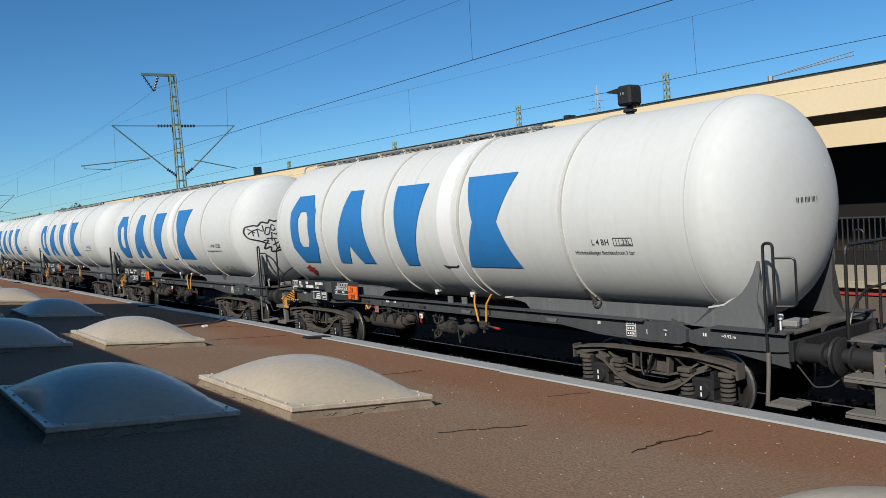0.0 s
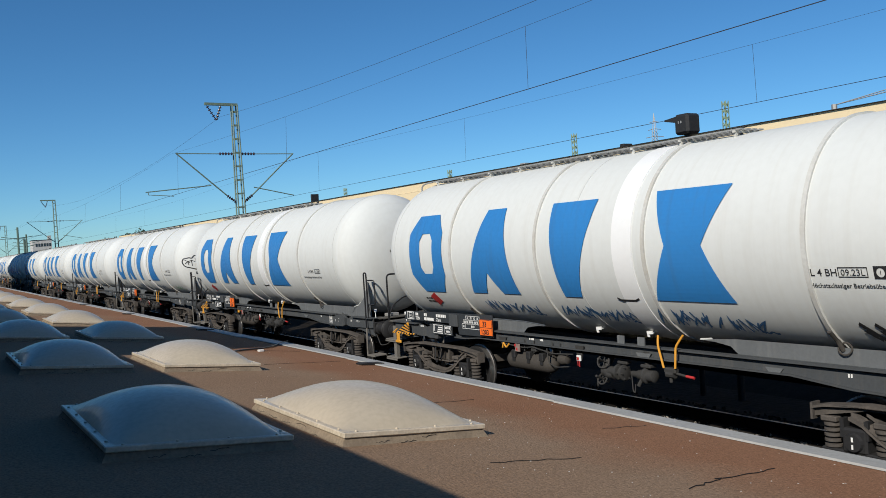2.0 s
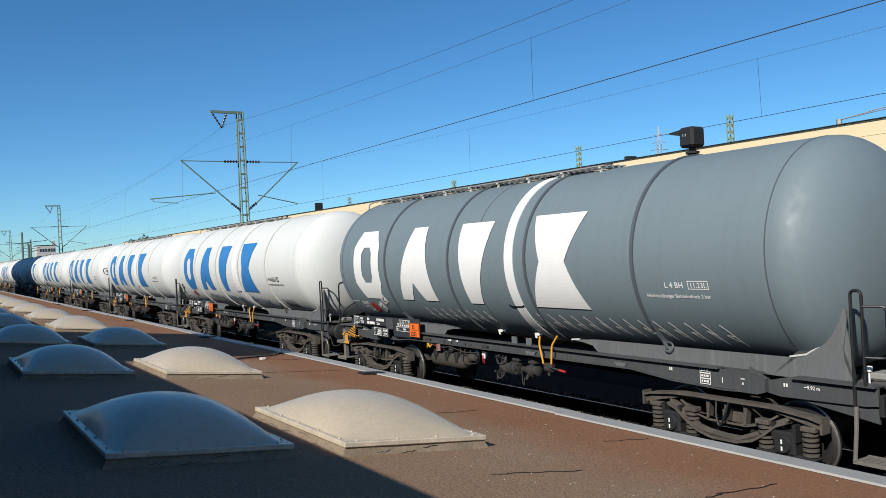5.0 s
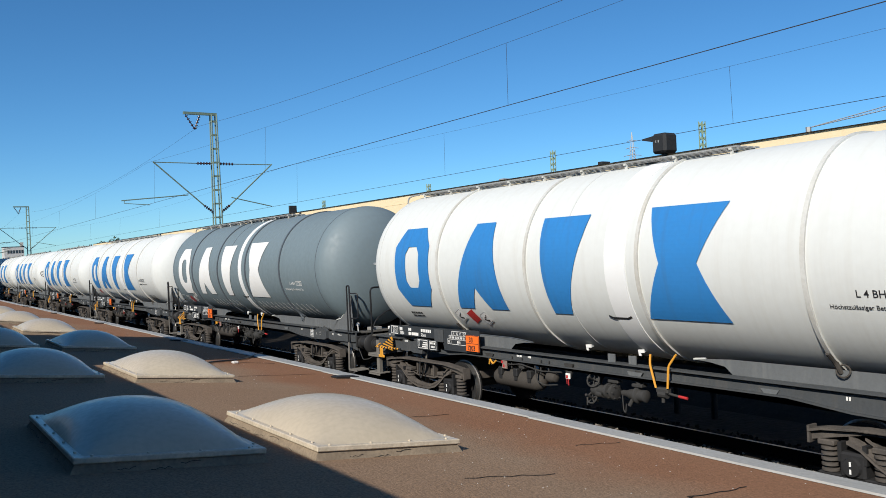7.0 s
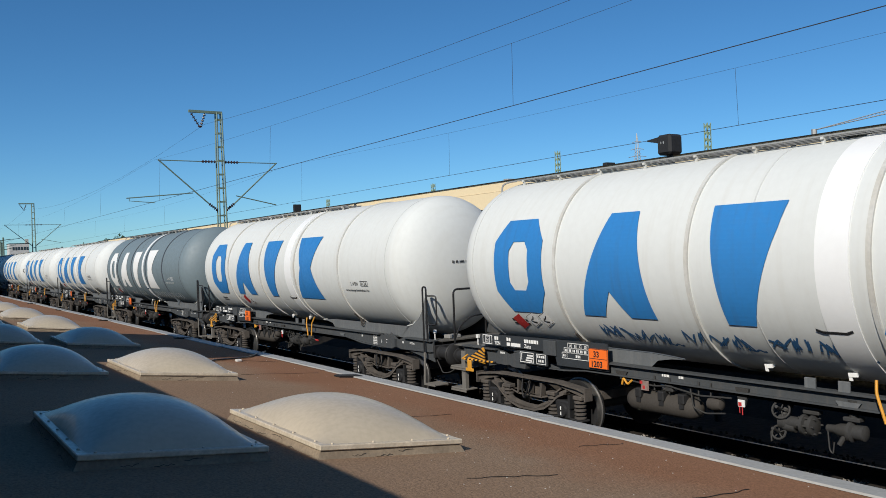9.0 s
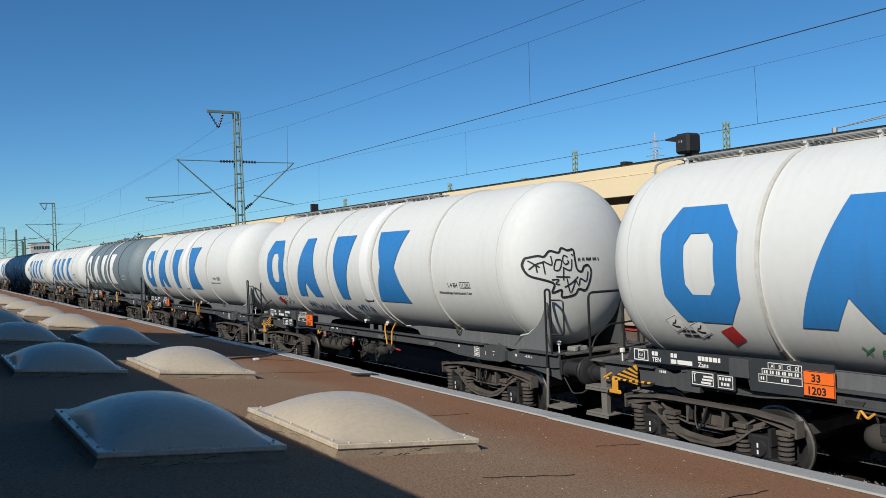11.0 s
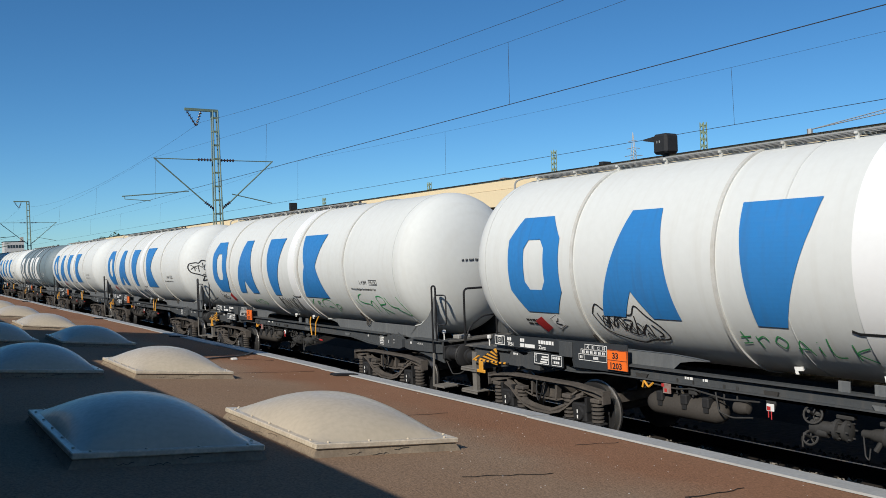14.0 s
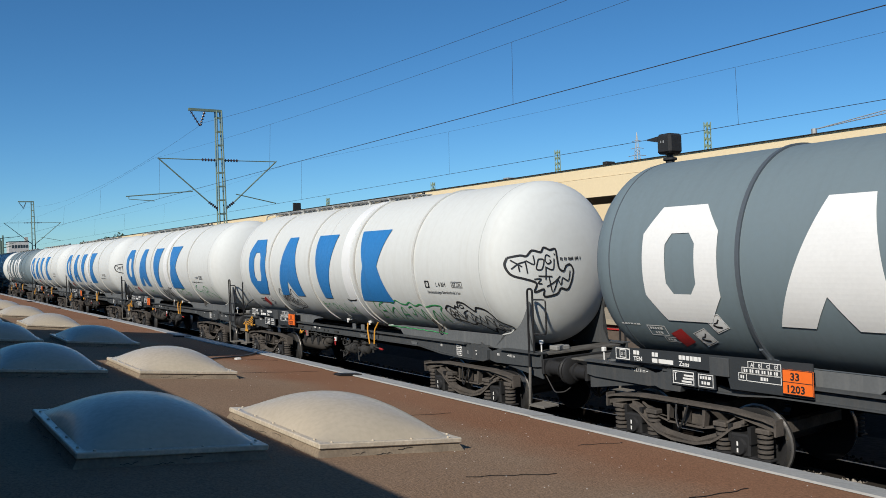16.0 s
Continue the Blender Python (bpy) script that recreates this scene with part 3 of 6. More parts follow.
def emblem():
    """The operator's mark as four plain painted shapes."""
    def oct_(cy, w, z0, z1, c):
        return [(cy - w + c, z0), (cy + w - c, z0), (cy + w, z0 + 1.4 * c), (cy + w, z1 - 1.4 * c), (cy + w - c, z1), (cy - w + c, z1), (cy - w, z1 - 1.4 * c), (cy - w, z0 + 1.4 * c)]
    shapes = []
    shapes.append((oct_(4.64, 0.61, 2.03, 3.56, 0.25), [oct_(4.62, 0.24, 2.40, 3.20, 0.10)]))
    shapes.append(([(3.29, 2.04), (2.85, 2.04), (2.62, 2.42), (2.34, 2.04), (1.86, 2.04), (2.10, 3.55), (2.64, 3.55)], []))
    shapes.append(([(0.84, 3.54), (-0.20, 3.54), (-0.12, 3.22), (0.31, 2.03), (0.71, 2.03), (0.82, 3.22)], []))
    shapes.append(([(-1.24, 2.03), (-2.58, 2.03), (-2.22, 2.80), (-2.62, 3.56), (-1.36, 3.56), (-1.60, 2.80)], []))
    return shapes


def bogie_parts():
    """Meshes of a two-axle freight bogie, about its middle."""
    out = {}
    bm = B()
    box(bm, -0.95, 0.95, -0.18, 0.18, 0.52, 0.82, 0.03)
    box(bm, -0.6, 0.6, -1.25, -1.13, 0.6, 0.74)
    box(bm, -0.6, 0.6, 1.13, 1.25, 0.6, 0.74)
    out["bolster"] = mesh_of("bogie", bm, RUST)
    hi = [(-1.42, 0.79), (-1.25, 0.83), (-0.75, 0.88), (0.75, 0.88), (1.25, 0.83), (1.42, 0.79)]
    bm = prism(B(), hi + [(y, z - (0.10 if abs(y) > 0.8 else 0.045)) for y, z in hi[::-1]], -1.09, -1.03)
    prism(bm, [(y, z + 0.03) for y, z in hi] + [(y, z) for y, z in hi[::-1]], -1.15, -0.98)
    low = [(-0.95, 0.80), (-0.80, 0.74), (-0.62, 0.60), (-0.45, 0.50), (-0.2, 0.44), (0.2, 0.44), (0.45, 0.50), (0.62, 0.60), (0.80, 0.74), (0.95, 0.80)]
    prism(bm, low + [(y, z - 0.075) for y, z in low[::-1]], -1.09, -1.03)
    prism(bm, [(y, z - 0.05) for y, z in low] + [(y, z - 0.085) for y, z in low[::-1]], -1.15, -0.98)
    for y in (-0.30, 0.0, 0.30):
        prism(bm, [(y - 0.012, 0.60), (y + 0.012, 0.60), (y + 0.012, 0.86), (y - 0.05, 0.86)], -1.08, -0.98)
    mid = [(-0.78, 0.80), (-0.55, 0.66), (-0.3, 0.60), (0.3, 0.60), (0.55, 0.66), (0.78, 0.80)]
    prism(bm, mid + [(y, z - 0.03) for y, z in mid[::-1]], -1.06, -0.96)
    for y in (-1.22, -0.58, 0.58, 1.22):
        box(bm, -1.12, -0.98, y - 0.10, y + 0.10, 0.655, 0.72, 0.01)
    for y in (-1.43, 1.40):
        box(bm, -1.14, -0.98, y, y + 0.03, 0.66, 0.86)
    out["side"] = mesh_of("side_frame", bm, RUST)
    bm = B()
    box(bm, -1.14, -0.92, -0.15, 0.15, 0.33, 0.62, 0.025)
    lathe(bm, [(-1.175, 0.10), (-1.14, 0.115), (-1.10, 0.115)], (0, 0, 0.46), "x", 16)
    box(bm, -1.12, -0.94, -0.42, 0.42, 0.315, 0.35, 0.01)
    box(bm, -1.13, -1.0, -0.17, -0.12, 0.5, 0.72)
    box(bm, -1.13, -1.0, 0.12, 0.17, 0.5, 0.72)
    out["box"] = mesh_of("axle_box", bm, BLACK)
    bm = B()
    for i in range(5):
        lathe(bm, [(0.352 + 0.062 * i, 0.065), (0.36 + 0.062 * i, 0.098), (0.386 + 0.062 * i, 0.098), (0.394 + 0.062 * i, 0.065)], (-1.04, 0, 0), "z", 14)
    lathe(bm, [(0.35, 0.06), (0.66, 0.06)], (-1.04, 0, 0), "z", 10)
    out["spring"] = mesh_of("spring", bm, RUST, 40)
    bm = B()
    bars(bm, 0.012, 0.39, 0.055, [0.024], -1.18)
    bars(bm, 0.012, 0.475, 0.055, [0.024], -1.18)
    out["mark"] = mesh_of("white_mark", bm, SIGN_W)
    bm = B()
    for s in (-1, 1):
        prof = [(0.682, 0.40), (0.682, 0.488), (0.715, 0.486), (0.722, 0.463), (0.815, 0.455), (0.82, 0.40), (0.80, 0.37), (0.765, 0.2), (0.80, 0.11), (0.70, 0.11), (0.735, 0.2), (0.72, 0.37)]
        lathe(bm, [(s * a, r) for a, r in prof], (0, 0, 0), "x", 40)
    rod(bm, (-0.95, 0, 0), (0.95, 0, 0), 0.085, 14)
    for k in range(6):
        a = math.tau * k / 6
        for s in (-1, 1):
            lathe(bm, [(s * 0.775, 0.03), (s * 0.80, 0.03)], (0, 0.285 * math.cos(a), 0.285 * math.sin(a)), "x", 8)
    me = mesh_of("wheelset", bm, [BLACK, STEEL], 50)
    for f in me.polygons:
        r = math.hypot(f.center.y, f.center.z)
        if r > 0.43 and abs(f.center.x) > 0.7:
            f.material_index = 1
    out["wheelset"] = me
    bm = B()
    tube(bm, bent([(-1.12, -0.1, 0.9), (-1.15, -0.05, 0.7), (-1.16, 0.04, 0.52), (-1.15, 0.10, 0.66), (-1.1, 0.12, 0.92)]), 0.014, 6)
    out["cable"] = mesh_of("cable", bm, RUBBER)
    return out


def stencils(ya, yb, date, yc, mark=None, long_word=False):
    """Lettering on the tank's rear half: the class, the date in a frame and the pressure line; mark: a black square."""
    bm = writing(B(), "L 4 BH", ya, 2.40, 0.085, None, 0.001)
    writing(bm, date + "L", yb, 2.405, 0.075, None, 0.0005)
    outline(bm, yb - 0.31, yb + 0.03, 2.385, 2.50, 0.010)
    writing(bm, "Höchstzulässiger Betriebs%sdruck 3 bar" % ("über" if long_word else ""), yc, 2.265, 0.053, None, 0.0008)
    if mark:
        m = mark
        ring = [(m + 0.045 * math.cos(math.tau * q / 16), 2.44 + 0.052 * math.sin(math.tau * q / 16)) for q in range(16)]
        decal(bm, [(m - 0.075, 2.37), (m + 0.075, 2.37), (m + 0.075, 2.51), (m - 0.075, 2.51)], 0.006, -1, [ring])
        writing(bm, "1", m + 0.018, 2.415, 0.05)
    return bm


def build_wagon():
    w = empty("tank_wagon", "white four-axle railway tank wagon with blue painted shapes", "tank wagon", "wagons of the train")
    part("tank", tank_mesh(), WHITE, w, "white painted steel tank", 40)
    for y in (3.73, 1.18, -1.21, -3.68):
        part("rib", hoop(B(), y, 0.055, R_T - 0.02, R_T + 0.028), RIB, w, "rust-stained rib", 30)
    for y in (HALF - 0.05, 0.28, -HALF + 0.07):
        part("weld_seam", hoop(B(), y, 0.018, R_T - 0.01, R_T + 0.005), SEAM, w, "", 30)
    part("band", hoop(B(), -0.79, 0.39, R_T - 0.01, R_T + 0.012), BAND, w, "fresh white painted band", 30)
    for y in (3.73, -3.68):
        bm = B()
        cx = -0.93
        tube(bm, [(cx + 0.02 * math.sin(math.tau * q / 14), y - 0.08 + 0.085 * math.cos(math.tau * q / 14), 1.50 + 0.07 * math.sin(math.tau * q / 14)) for q in range(15)], 0.011, 6)
        tube(bm, bent([(skin(1.72, 0.03), y + 0.01, 1.72), (skin(1.6, 0.03), y, 1.60), (cx + 0.03, y - 0.04, 1.47)], 0.04), 0.03, 8)
        part("rib_drain", bm, DUSTY, w, "stained drain pipe with a loop")
    for i, (poly, holes) in enumerate(emblem()):
        part("painted_shape", decal(B(), poly, 0.0135, -1, holes), BLUE, w, "blue painted plain shape")
    # inscriptions on the tank
    part("inscription", stencils(-4.22, -4.66, "11.23", -3.86), INK, w, "black stencilled lettering")
    bm = B()
    bars(bm, 5.2, 1.86, 0.035, [0.07, 0.05, 0.08, 0.09, 0.06], gap=0.015)
    bars(bm, 5.2, 1.80, 0.03, [0.12, 0.16, 0.10], gap=0.02)
    part("inscription", bm, INK, w, "small unreadable black print")
    for bm in end_bars():
        part("number_bar", bm, INK, w, "black bar of the wagon number")
    for y in (0.50, -0.60):
        x = skin(1.50)
        bm = prism(B(), [(y + 0.06, 1.50), (y - 0.05, 1.51), (y - 0.06, 1.46), (y + 0.05, 1.45)], x - 0.07, x - 0.05)
        prism(bm, [(y + 0.055, 1.45), (y + 0.015, 1.45), (y + 0.005, 1.41), (y + 0.045, 1.41)], x - 0.065, x - 0.05)
        box(bm, x - 0.05, x + 0.06, y - 0.01, y + 0.02, 1.46, 1.48)
        part("bracket", bm, SIGN_W, w, "small white plate")
    for y in (-0.18, -0.60):
        part("tab", box(B(), -1.03, -1.0, y - 0.07, y + 0.07, 1.30, 1.43, 0.004), SADDLE, w)
    part("black_tick", ribbon(B(), [(-0.46, 2.04), (-0.54, 2.01), (-0.82, 2.01), (-0.90, 2.04)], 0.03, 0.016), INK, w)
    # top walkway
    ztop = Z_T + R_T
    bm = B()
    for dx in (-0.44, -0.30, -0.16, -0.02):
        box(bm, dx - 0.045, dx + 0.045, -2.15, 5.85, ztop + 0.02, ztop + 0.04)
    part("walkway", bm, GALV, w, "galvanised grating walkway")
    for i in range(9):
        y = -2.05 + 0.96 * i
        bm = B()
        box(bm, -0.5, 0.04, y - 0.02, y + 0.02, ztop - 0.01, ztop + 0.02)
        box(bm, -0.47, -0.44, y - 0.02, y + 0.02, ztop - 0.1, ztop + 0.0)
        part("bracket", bm, RIB, w)
    bm = B()
    tube(bm, bent([(-0.55, 6.18, ztop - 0.34), (-0.55, 6.16, ztop - 0.02), (-0.5, 5.98, ztop + 0.02), (-0.48, 5.82, ztop + 0.02)], 0.1), 0.017, 8)
    part("hand_hoop", bm, GALV, w)
    bm = lathe(B(), [(ztop - 0.05, 0.27), (ztop + 0.03, 0.27), (ztop + 0.04, 0.30), (ztop + 0.07, 0.30), (ztop + 0.09, 0.2)], (0.15, -0.35, 0), "z", 20)
    part("manhole", bm, GALV, w)
    for y in (-1.3, -1.75, 0.6):
        bm = B()
        rod(bm, (0.05, y, ztop - 0.05), (0.05, y, ztop + 0.09), 0.035, 10)
        tube(bm, [(0.05, y - 0.11, ztop + 0.13), (0.05, y, ztop + 0.085), (0.05, y + 0.11, ztop + 0.13)], 0.014, 6)
        part("valve", bm, IRON, w)
    # frame
    for s in (-1, 1):
        low = [(5.35, 1.10), (4.1, 1.10), (3.6, 1.145), (-3.1, 1.145), (-3.9, 1.06), (-4.8, 1.03), (-5.35, 1.05)]
        bm = prism(B(), [(-5.35, 1.285), (5.35, 1.285)] + low, s * 0.985, s * 1.0)
        box(bm, min(s * 0.93, s * 1.07), max(s * 0.93, s * 1.07), -4.72, 5.35, 1.285, 1.308)
        prism(bm, low + [(y, z - 0.02) for y, z in low[::-1]], s * 0.94, s * 1.06)
        part("solebar", bm, FRAME, w)
        for e in (-1, 1):
            y0 = 1.62 if e < 0 else 1.75
            rim = [(y0, 1.455), (y0 + 0.2, 1.475), (y0 + 0.6, 1.50), (5.72, 1.515), (5.95, 1.56), (6.12, 1.67), (6.25, 1.82), (6.34, 1.98), (6.40, 2.10), (6.44, 2.15)]
            poly = [(e * (y0 + 0.62), 1.30), (e * (y0 + 0.5), 1.40), (e * (y0 + 0.25), 1.44)] + [(e * y, z) for y, z in rim] + [(e * 6.48, 2.14), (e * 6.49, 2.02), (e * 6.46, 1.85), (e * 6.43, 1.68), (e * 6.44, 1.52), (e * 6.50, 1.385), (e * 6.58, 1.262), (e * 5.45, 1.262), (e * 5.3, 1.30)]
            if e > 0:
                rim = rim[:4] + [(6.05, 1.52), (6.22, 1.50)]
                poly = poly[:3] + rim + [(6.40, 1.40), (6.58, 1.262), (5.45, 1.262), (5.3, 1.30)]
            bm = prism(B(), poly, s * 0.885, s * 0.905)
            plate = part("saddle_plate", bm, SADDLE if s < 0 else FRAME, w, "grey plate with dusty streaks")
            runs = (rim[:2], rim[3:]) if e < 0 else (rim,)
            for run in runs:
                part("rim", tube(B(), [(s * 0.905, e * y, z + 0.006) for y, z in run], 0.015 if e < 0 else 0.009, 6), SEAM if e < 0 else RIB_G, plate, "sealed edge")
            bm = B()
            prism(bm, [(e * 5.2, 1.13), (e * 5.45, 1.06), (e * 5.65, 1.03), (e * 6.75, 1.05), (e * 6.9, 1.07), (e * 6.9, 1.28), (e * 5.75, 1.28), (e * 5.5, 1.22), (e * 5.2, 1.36)], s * 1.0, s * 1.03)
            box(bm, min(s * 0.9, s * 1.1), max(s * 0.9, s * 1.1), min(e * 5.85, e * 6.9), max(e * 5.85, e * 6.9), 1.28, 1.30)
            part("end_frame", bm, FRAME, w)
            bm = prism(B(), [(e * 4.95, 1.30), (e * 5.16, 1.30), (e * 5.48, 1.24), (e * 5.48, 1.07), (e * 5.36, 1.03), (e * 5.02, 1.03)], s * 1.0, s * 1.10)
            part("frame_bracket", bm, FRAME, w, "welded box bracket")
            bm = prism(B(), [(e * 5.7, 1.04), (e * 6.88, 0.86), (e * 6.88, 1.05)], s * 0.96, s * 0.985)
            part("gusset", bm, FRAME, w)
            bm = B()
            lathe(bm, [(e * 6.98, 0.15), (e * 7.0, 0.115), (e * 7.25, 0.115), (e * 7.26, 0.145), (e * 7.29, 0.145), (e * 7.295, 0.095), (e * 7.38, 0.095), (e * 7.39, 0.2), (e * 7.41, 0.225), (e * 7.435, 0.21), (e * 7.44, 0.12)], (s * 0.875, 0, 1.05), "y", 22)
            part("buffer", bm, BLACK, w, "black steel buffer", 35)
    for e in (-1, 1):
        bm = box(B(), -1.04, 1.04, min(e * 6.9, e * 6.96), max(e * 6.9, e * 6.96), 0.95, 1.20, 0.01)
        part("headstock", bm, BLACK, w)
        bm = box(B(), -0.86, 0.86, min(e * 6.45, e * 6.88), max(e * 6.45, e * 6.88), 1.25, 1.275)
        part("end_deck", bm, DECK, w, "grimy steel deck")
        if e > 0:
            part("end_deck", box(B(), -0.98, 0.98, 6.88, 7.31, 1.25, 1.28, 0.006), DECK, w, "grimy steel deck")
            part("deck_step", box(B(), -0.55, 0.60, 6.62, 6.86, 1.28, 1.46, 0.012), DECK, w, "raised grimy step")
        bm = box(B(), -0.5, -0.2, min(e * 6.5, e * 6.7), max(e * 6.5, e * 6.7), 1.275, 1.35, 0.01)
        part("deck_box", bm, GALV, w)
        bm = B()
        rod(bm, (-0.85, e * 6.7, 1.27), (-0.85, e * 6.7, 1.43), 0.012, 6)
        box(bm, -0.88, -0.82, min(e * 6.67, e * 6.73), max(e * 6.67, e * 6.73), 1.42, 1.49, 0.008)
        part("lamp_bracket", bm, SIGN_W, w, "white lamp bracket")
        bm = B()
        rod(bm, (0, e * 6.98, 1.03), (0, e * 7.43, 1.0), 0.05, 10)
        box(bm, -0.07, 0.07, min(e * 7.2, e * 7.45), max(e * 7.2, e * 7.45), 0.9, 1.06, 0.02)
        part("coupling", bm, BLACK, w)
        bm = B()
        tube(bm, bent([(-0.4, e * 6.98, 0.95), (-0.42, e * 7.25, 0.9), (-0.3, e * 7.42, 0.55), (-0.1, e * 7.45, 0.6), (0.0, e * 7.44, 0.85)], 0.15), 0.028, 8)
        part("brake_hose", bm, RUBBER, w)
        bm = box(B(), -0.45, 0.45, min(e * 3.0, e * 6.5), max(e * 3.0, e * 6.5), 0.98, 1.22, 0.03)
        part("centre_sill", bm, BLACK, w)
    part("centre_sill", box(B(), -0.3, 0.3, -3.0, 3.0, 1.0, 1.25), BLACK, w)
    # hand rails and steps at the ends
    for s in (-1, 1):
        x = s * 1.09
        bm = B()
        tube(bm, bent([(x, -6.66, 0.95), (x, -6.66, 2.38), (x, -6.79, 2.38), (x, -6.79, 1.30)], 0.07), 0.019, 8)
        tube(bm, bent([(x, -6.79, 2.20), (x * 0.92, -7.02, 2.20), (x * 0.92, -7.02, 1.62), (x, -6.79, 1.62)], 0.06), 0.015, 8)
        part("hand_rail", bm, RUBBER, w, "black tubular hand rail")
        bm = B()
        tube(bm, bent([(x, -6.67, 1.05), (x, -6.66, 0.8), (x * 0.99, -6.62, 0.42)], 0.05), 0.025, 8)
        for q in range(5):
            box(bm, min(x, x * 0.70), max(x, x * 0.70), -7.0 + 0.085 * q, -6.935 + 0.085 * q, 0.395, 0.42, 0.004)
        for q in (0.705, 0.985):
            box(bm, min(x * q, x * (q + 0.015)), max(x * q, x * (q + 0.015)), -7.0, -6.595, 0.385, 0.43)
        part("step", bm, WOODSTEP, w, "dusty steel step")
        bm = B()
        for z in (0.44, 0.85):
            box(bm, min(x, x * 0.76), max(x, x * 0.76), 6.80, 7.30, z, z + 0.03, 0.006)
            box(bm, min(x, x * 1.005), max(x, x * 1.005), 6.80, 7.30, z - 0.035, z)
        box(bm, min(x * 0.97, x * 0.90), max(x * 0.97, x * 0.90), 6.86, 6.98, 0.44, 1.18)
        part("step", bm, WOODSTEP, w, "dusty steel step")
    bm = B()
    tube(bm, bent([(-0.98, 7.28, 1.28), (-0.98, 7.28, 2.34), (0.98, 7.28, 2.34), (0.98, 7.28, 1.28)], 0.1), 0.021, 8)
    tube(bm, bent([(-0.98, 7.28, 1.36), (-0.86, 7.28, 1.62), (-0.55, 7.28, 1.80), (0.98, 7.28, 1.84)], 0.12), 0.016, 8)
    tube(bm, [(-0.22, 7.28, 1.28), (-0.22, 7.28, 2.34)], 0.018, 8)
    part("hand_rail", bm, RUBBER, w, "black tubular hand rail across the end")
    bm = B()
    tube(bm, bent([(-1.0, -6.98, 0.92), (-1.02, -7.2, 0.68), (-0.95, -7.36, 0.70), (-0.85, -7.42, 0.78)], 0.05), 0.010, 6)
    part("hook_bar", bm, IRON, w)
    # yellow and black shunter's plate and handle at the front end
    for i in range(9):
        z0 = 1.02 + 0.026 * i
        far = 6.50 - 0.055 * i
        bm = prism(B(), [(far, z0), (far - 0.05, z0 + 0.026), (5.98, z0 + 0.026 - 0.06), (5.98, z0 - 0.06)], -1.15, -1.125)
        part("stripe", bm, YELLOW if i % 2 == 0 else INK, w, at=(0, 0.14, 0.06))
    for i in range(16):
        y = 6.74 - 0.06 * i
        part("stripe", rod(B(), (-1.16, y, 1.005 + 0.0012 * i), (-1.15, y - 0.06, 1.006 + 0.0012 * i), 0.018, 6), YELLOW if i % 2 == 0 else INK, w, at=(0, 0.0, 0.05))
    bm = B()
    tube(bm, [(-1.16, 6.74, 1.005), (-1.13, 6.60, 1.09)], 0.016, 8)
    box(bm, -1.18, -1.15, 6.44, 6.56, 0.82, 1.0, 0.01)
    box(bm, -1.18, -1.15, 6.38, 6.62, 0.79, 0.85, 0.01)
    part("brake_handle", bm, YELLOW, w, "yellow-orange handle", at=(0, 0.06, 0.05))
    # panels with inscriptions on the front half
    part("sign_panel", prism(B(), [(6.35, 1.37), (6.25, 1.56), (3.05, 1.60), (3.05, 1.18), (4.2, 1.17), (4.25, 1.37)], -1.10, -1.08), PANEL, w, "dark panel with white inscriptions")
    bm = outline(B(), 5.92, 6.2, 1.385, 1.55, 0.014, -1.105)
    outline(bm, 5.99, 6.12, 1.41, 1.53, 0.012, -1.105)
    writing(bm, "G1", 6.10, 1.445, 0.05, -1.105)
    bars(bm, 5.85, 1.475, 0.06, [0.05, 0.05], -1.105, 0.012)
    writing(bm, "TEN", 5.85, 1.39, 0.065, -1.105, 0.002)
    bars(bm, 5.50, 1.475, 0.06, [0.05, 0.05], -1.105, 0.012)
    bars(bm, 5.50, 1.39, 0.06, [0.10, 0.26], -1.105, 0.02)
    bars(bm, 5.02, 1.475, 0.06, [0.05, 0.05, 0.05, 0.05, 0.07, 0.04], -1.105, 0.012)
    writing(bm, "Zans", 5.02, 1.39, 0.065, -1.105, 0.002)
    part("inscription", bm, SIGN_W, w, "white stencilled lettering and number bars")
    part("plate", box(B(), -1.13, -1.101, 4.20, 4.50, 1.32, 1.56, 0.005), FRAME, w, "dark hinged plate")
    bm = outline(B(), 3.46, 3.93, 1.47, 1.555, 0.009, -1.105)
    outline(bm, 3.46, 4.02, 1.395, 1.475, 0.009, -1.105)
    outline(bm, 3.46, 4.07, 1.30, 1.40, 0.009, -1.105)
    bars(bm, 3.955, 1.30, 0.10, [0.009], -1.105)
    for i, t in enumerate("ABCD"):
        writing(bm, t, 3.89 - 0.112 * i, 1.49, 0.045, -1.1055, 0.001)
        bars(bm, 3.845 - 0.112 * i, 1.475, 0.075, [0.007], -1.1055)
    for i in range(6):
        bars(bm, 3.99 - 0.086 * i, 1.412, 0.042, [0.02, 0.024], -1.1055, 0.010)
    bars(bm, 4.04, 1.328, 0.042, [0.02, 0.02], -1.1055, 0.012)
    bars(bm, 3.75, 1.328, 0.042, [0.03, 0.03, 0.02], -1.1055, 0.012)
    part("load_table", bm, SIGN_W, w, "white load limit table")
    plate = part("hazard_plate", box(B(), -1.135, -1.115, 3.03, 3.43, 1.21, 1.51, 0.004), ORANGE, w, "orange hazard plate with black figures")
    bm = outline(B(), 3.03, 3.43, 1.21, 1.51, 0.008, -1.1365)
    bars(bm, 3.43, 1.355, 0.009, [0.40], -1.1367)
    writing(bm, "33", 3.325, 1.385, 0.092, -1.137, 0.004)
    writing(bm, "1203", 3.385, 1.235, 0.092, -1.137, 0.004)
    part("hazard_number", bm, INK, plate)
    part("plate", box(B(), -1.128, -1.10, 4.72, 5.14, 1.13, 1.345), PANEL, w)
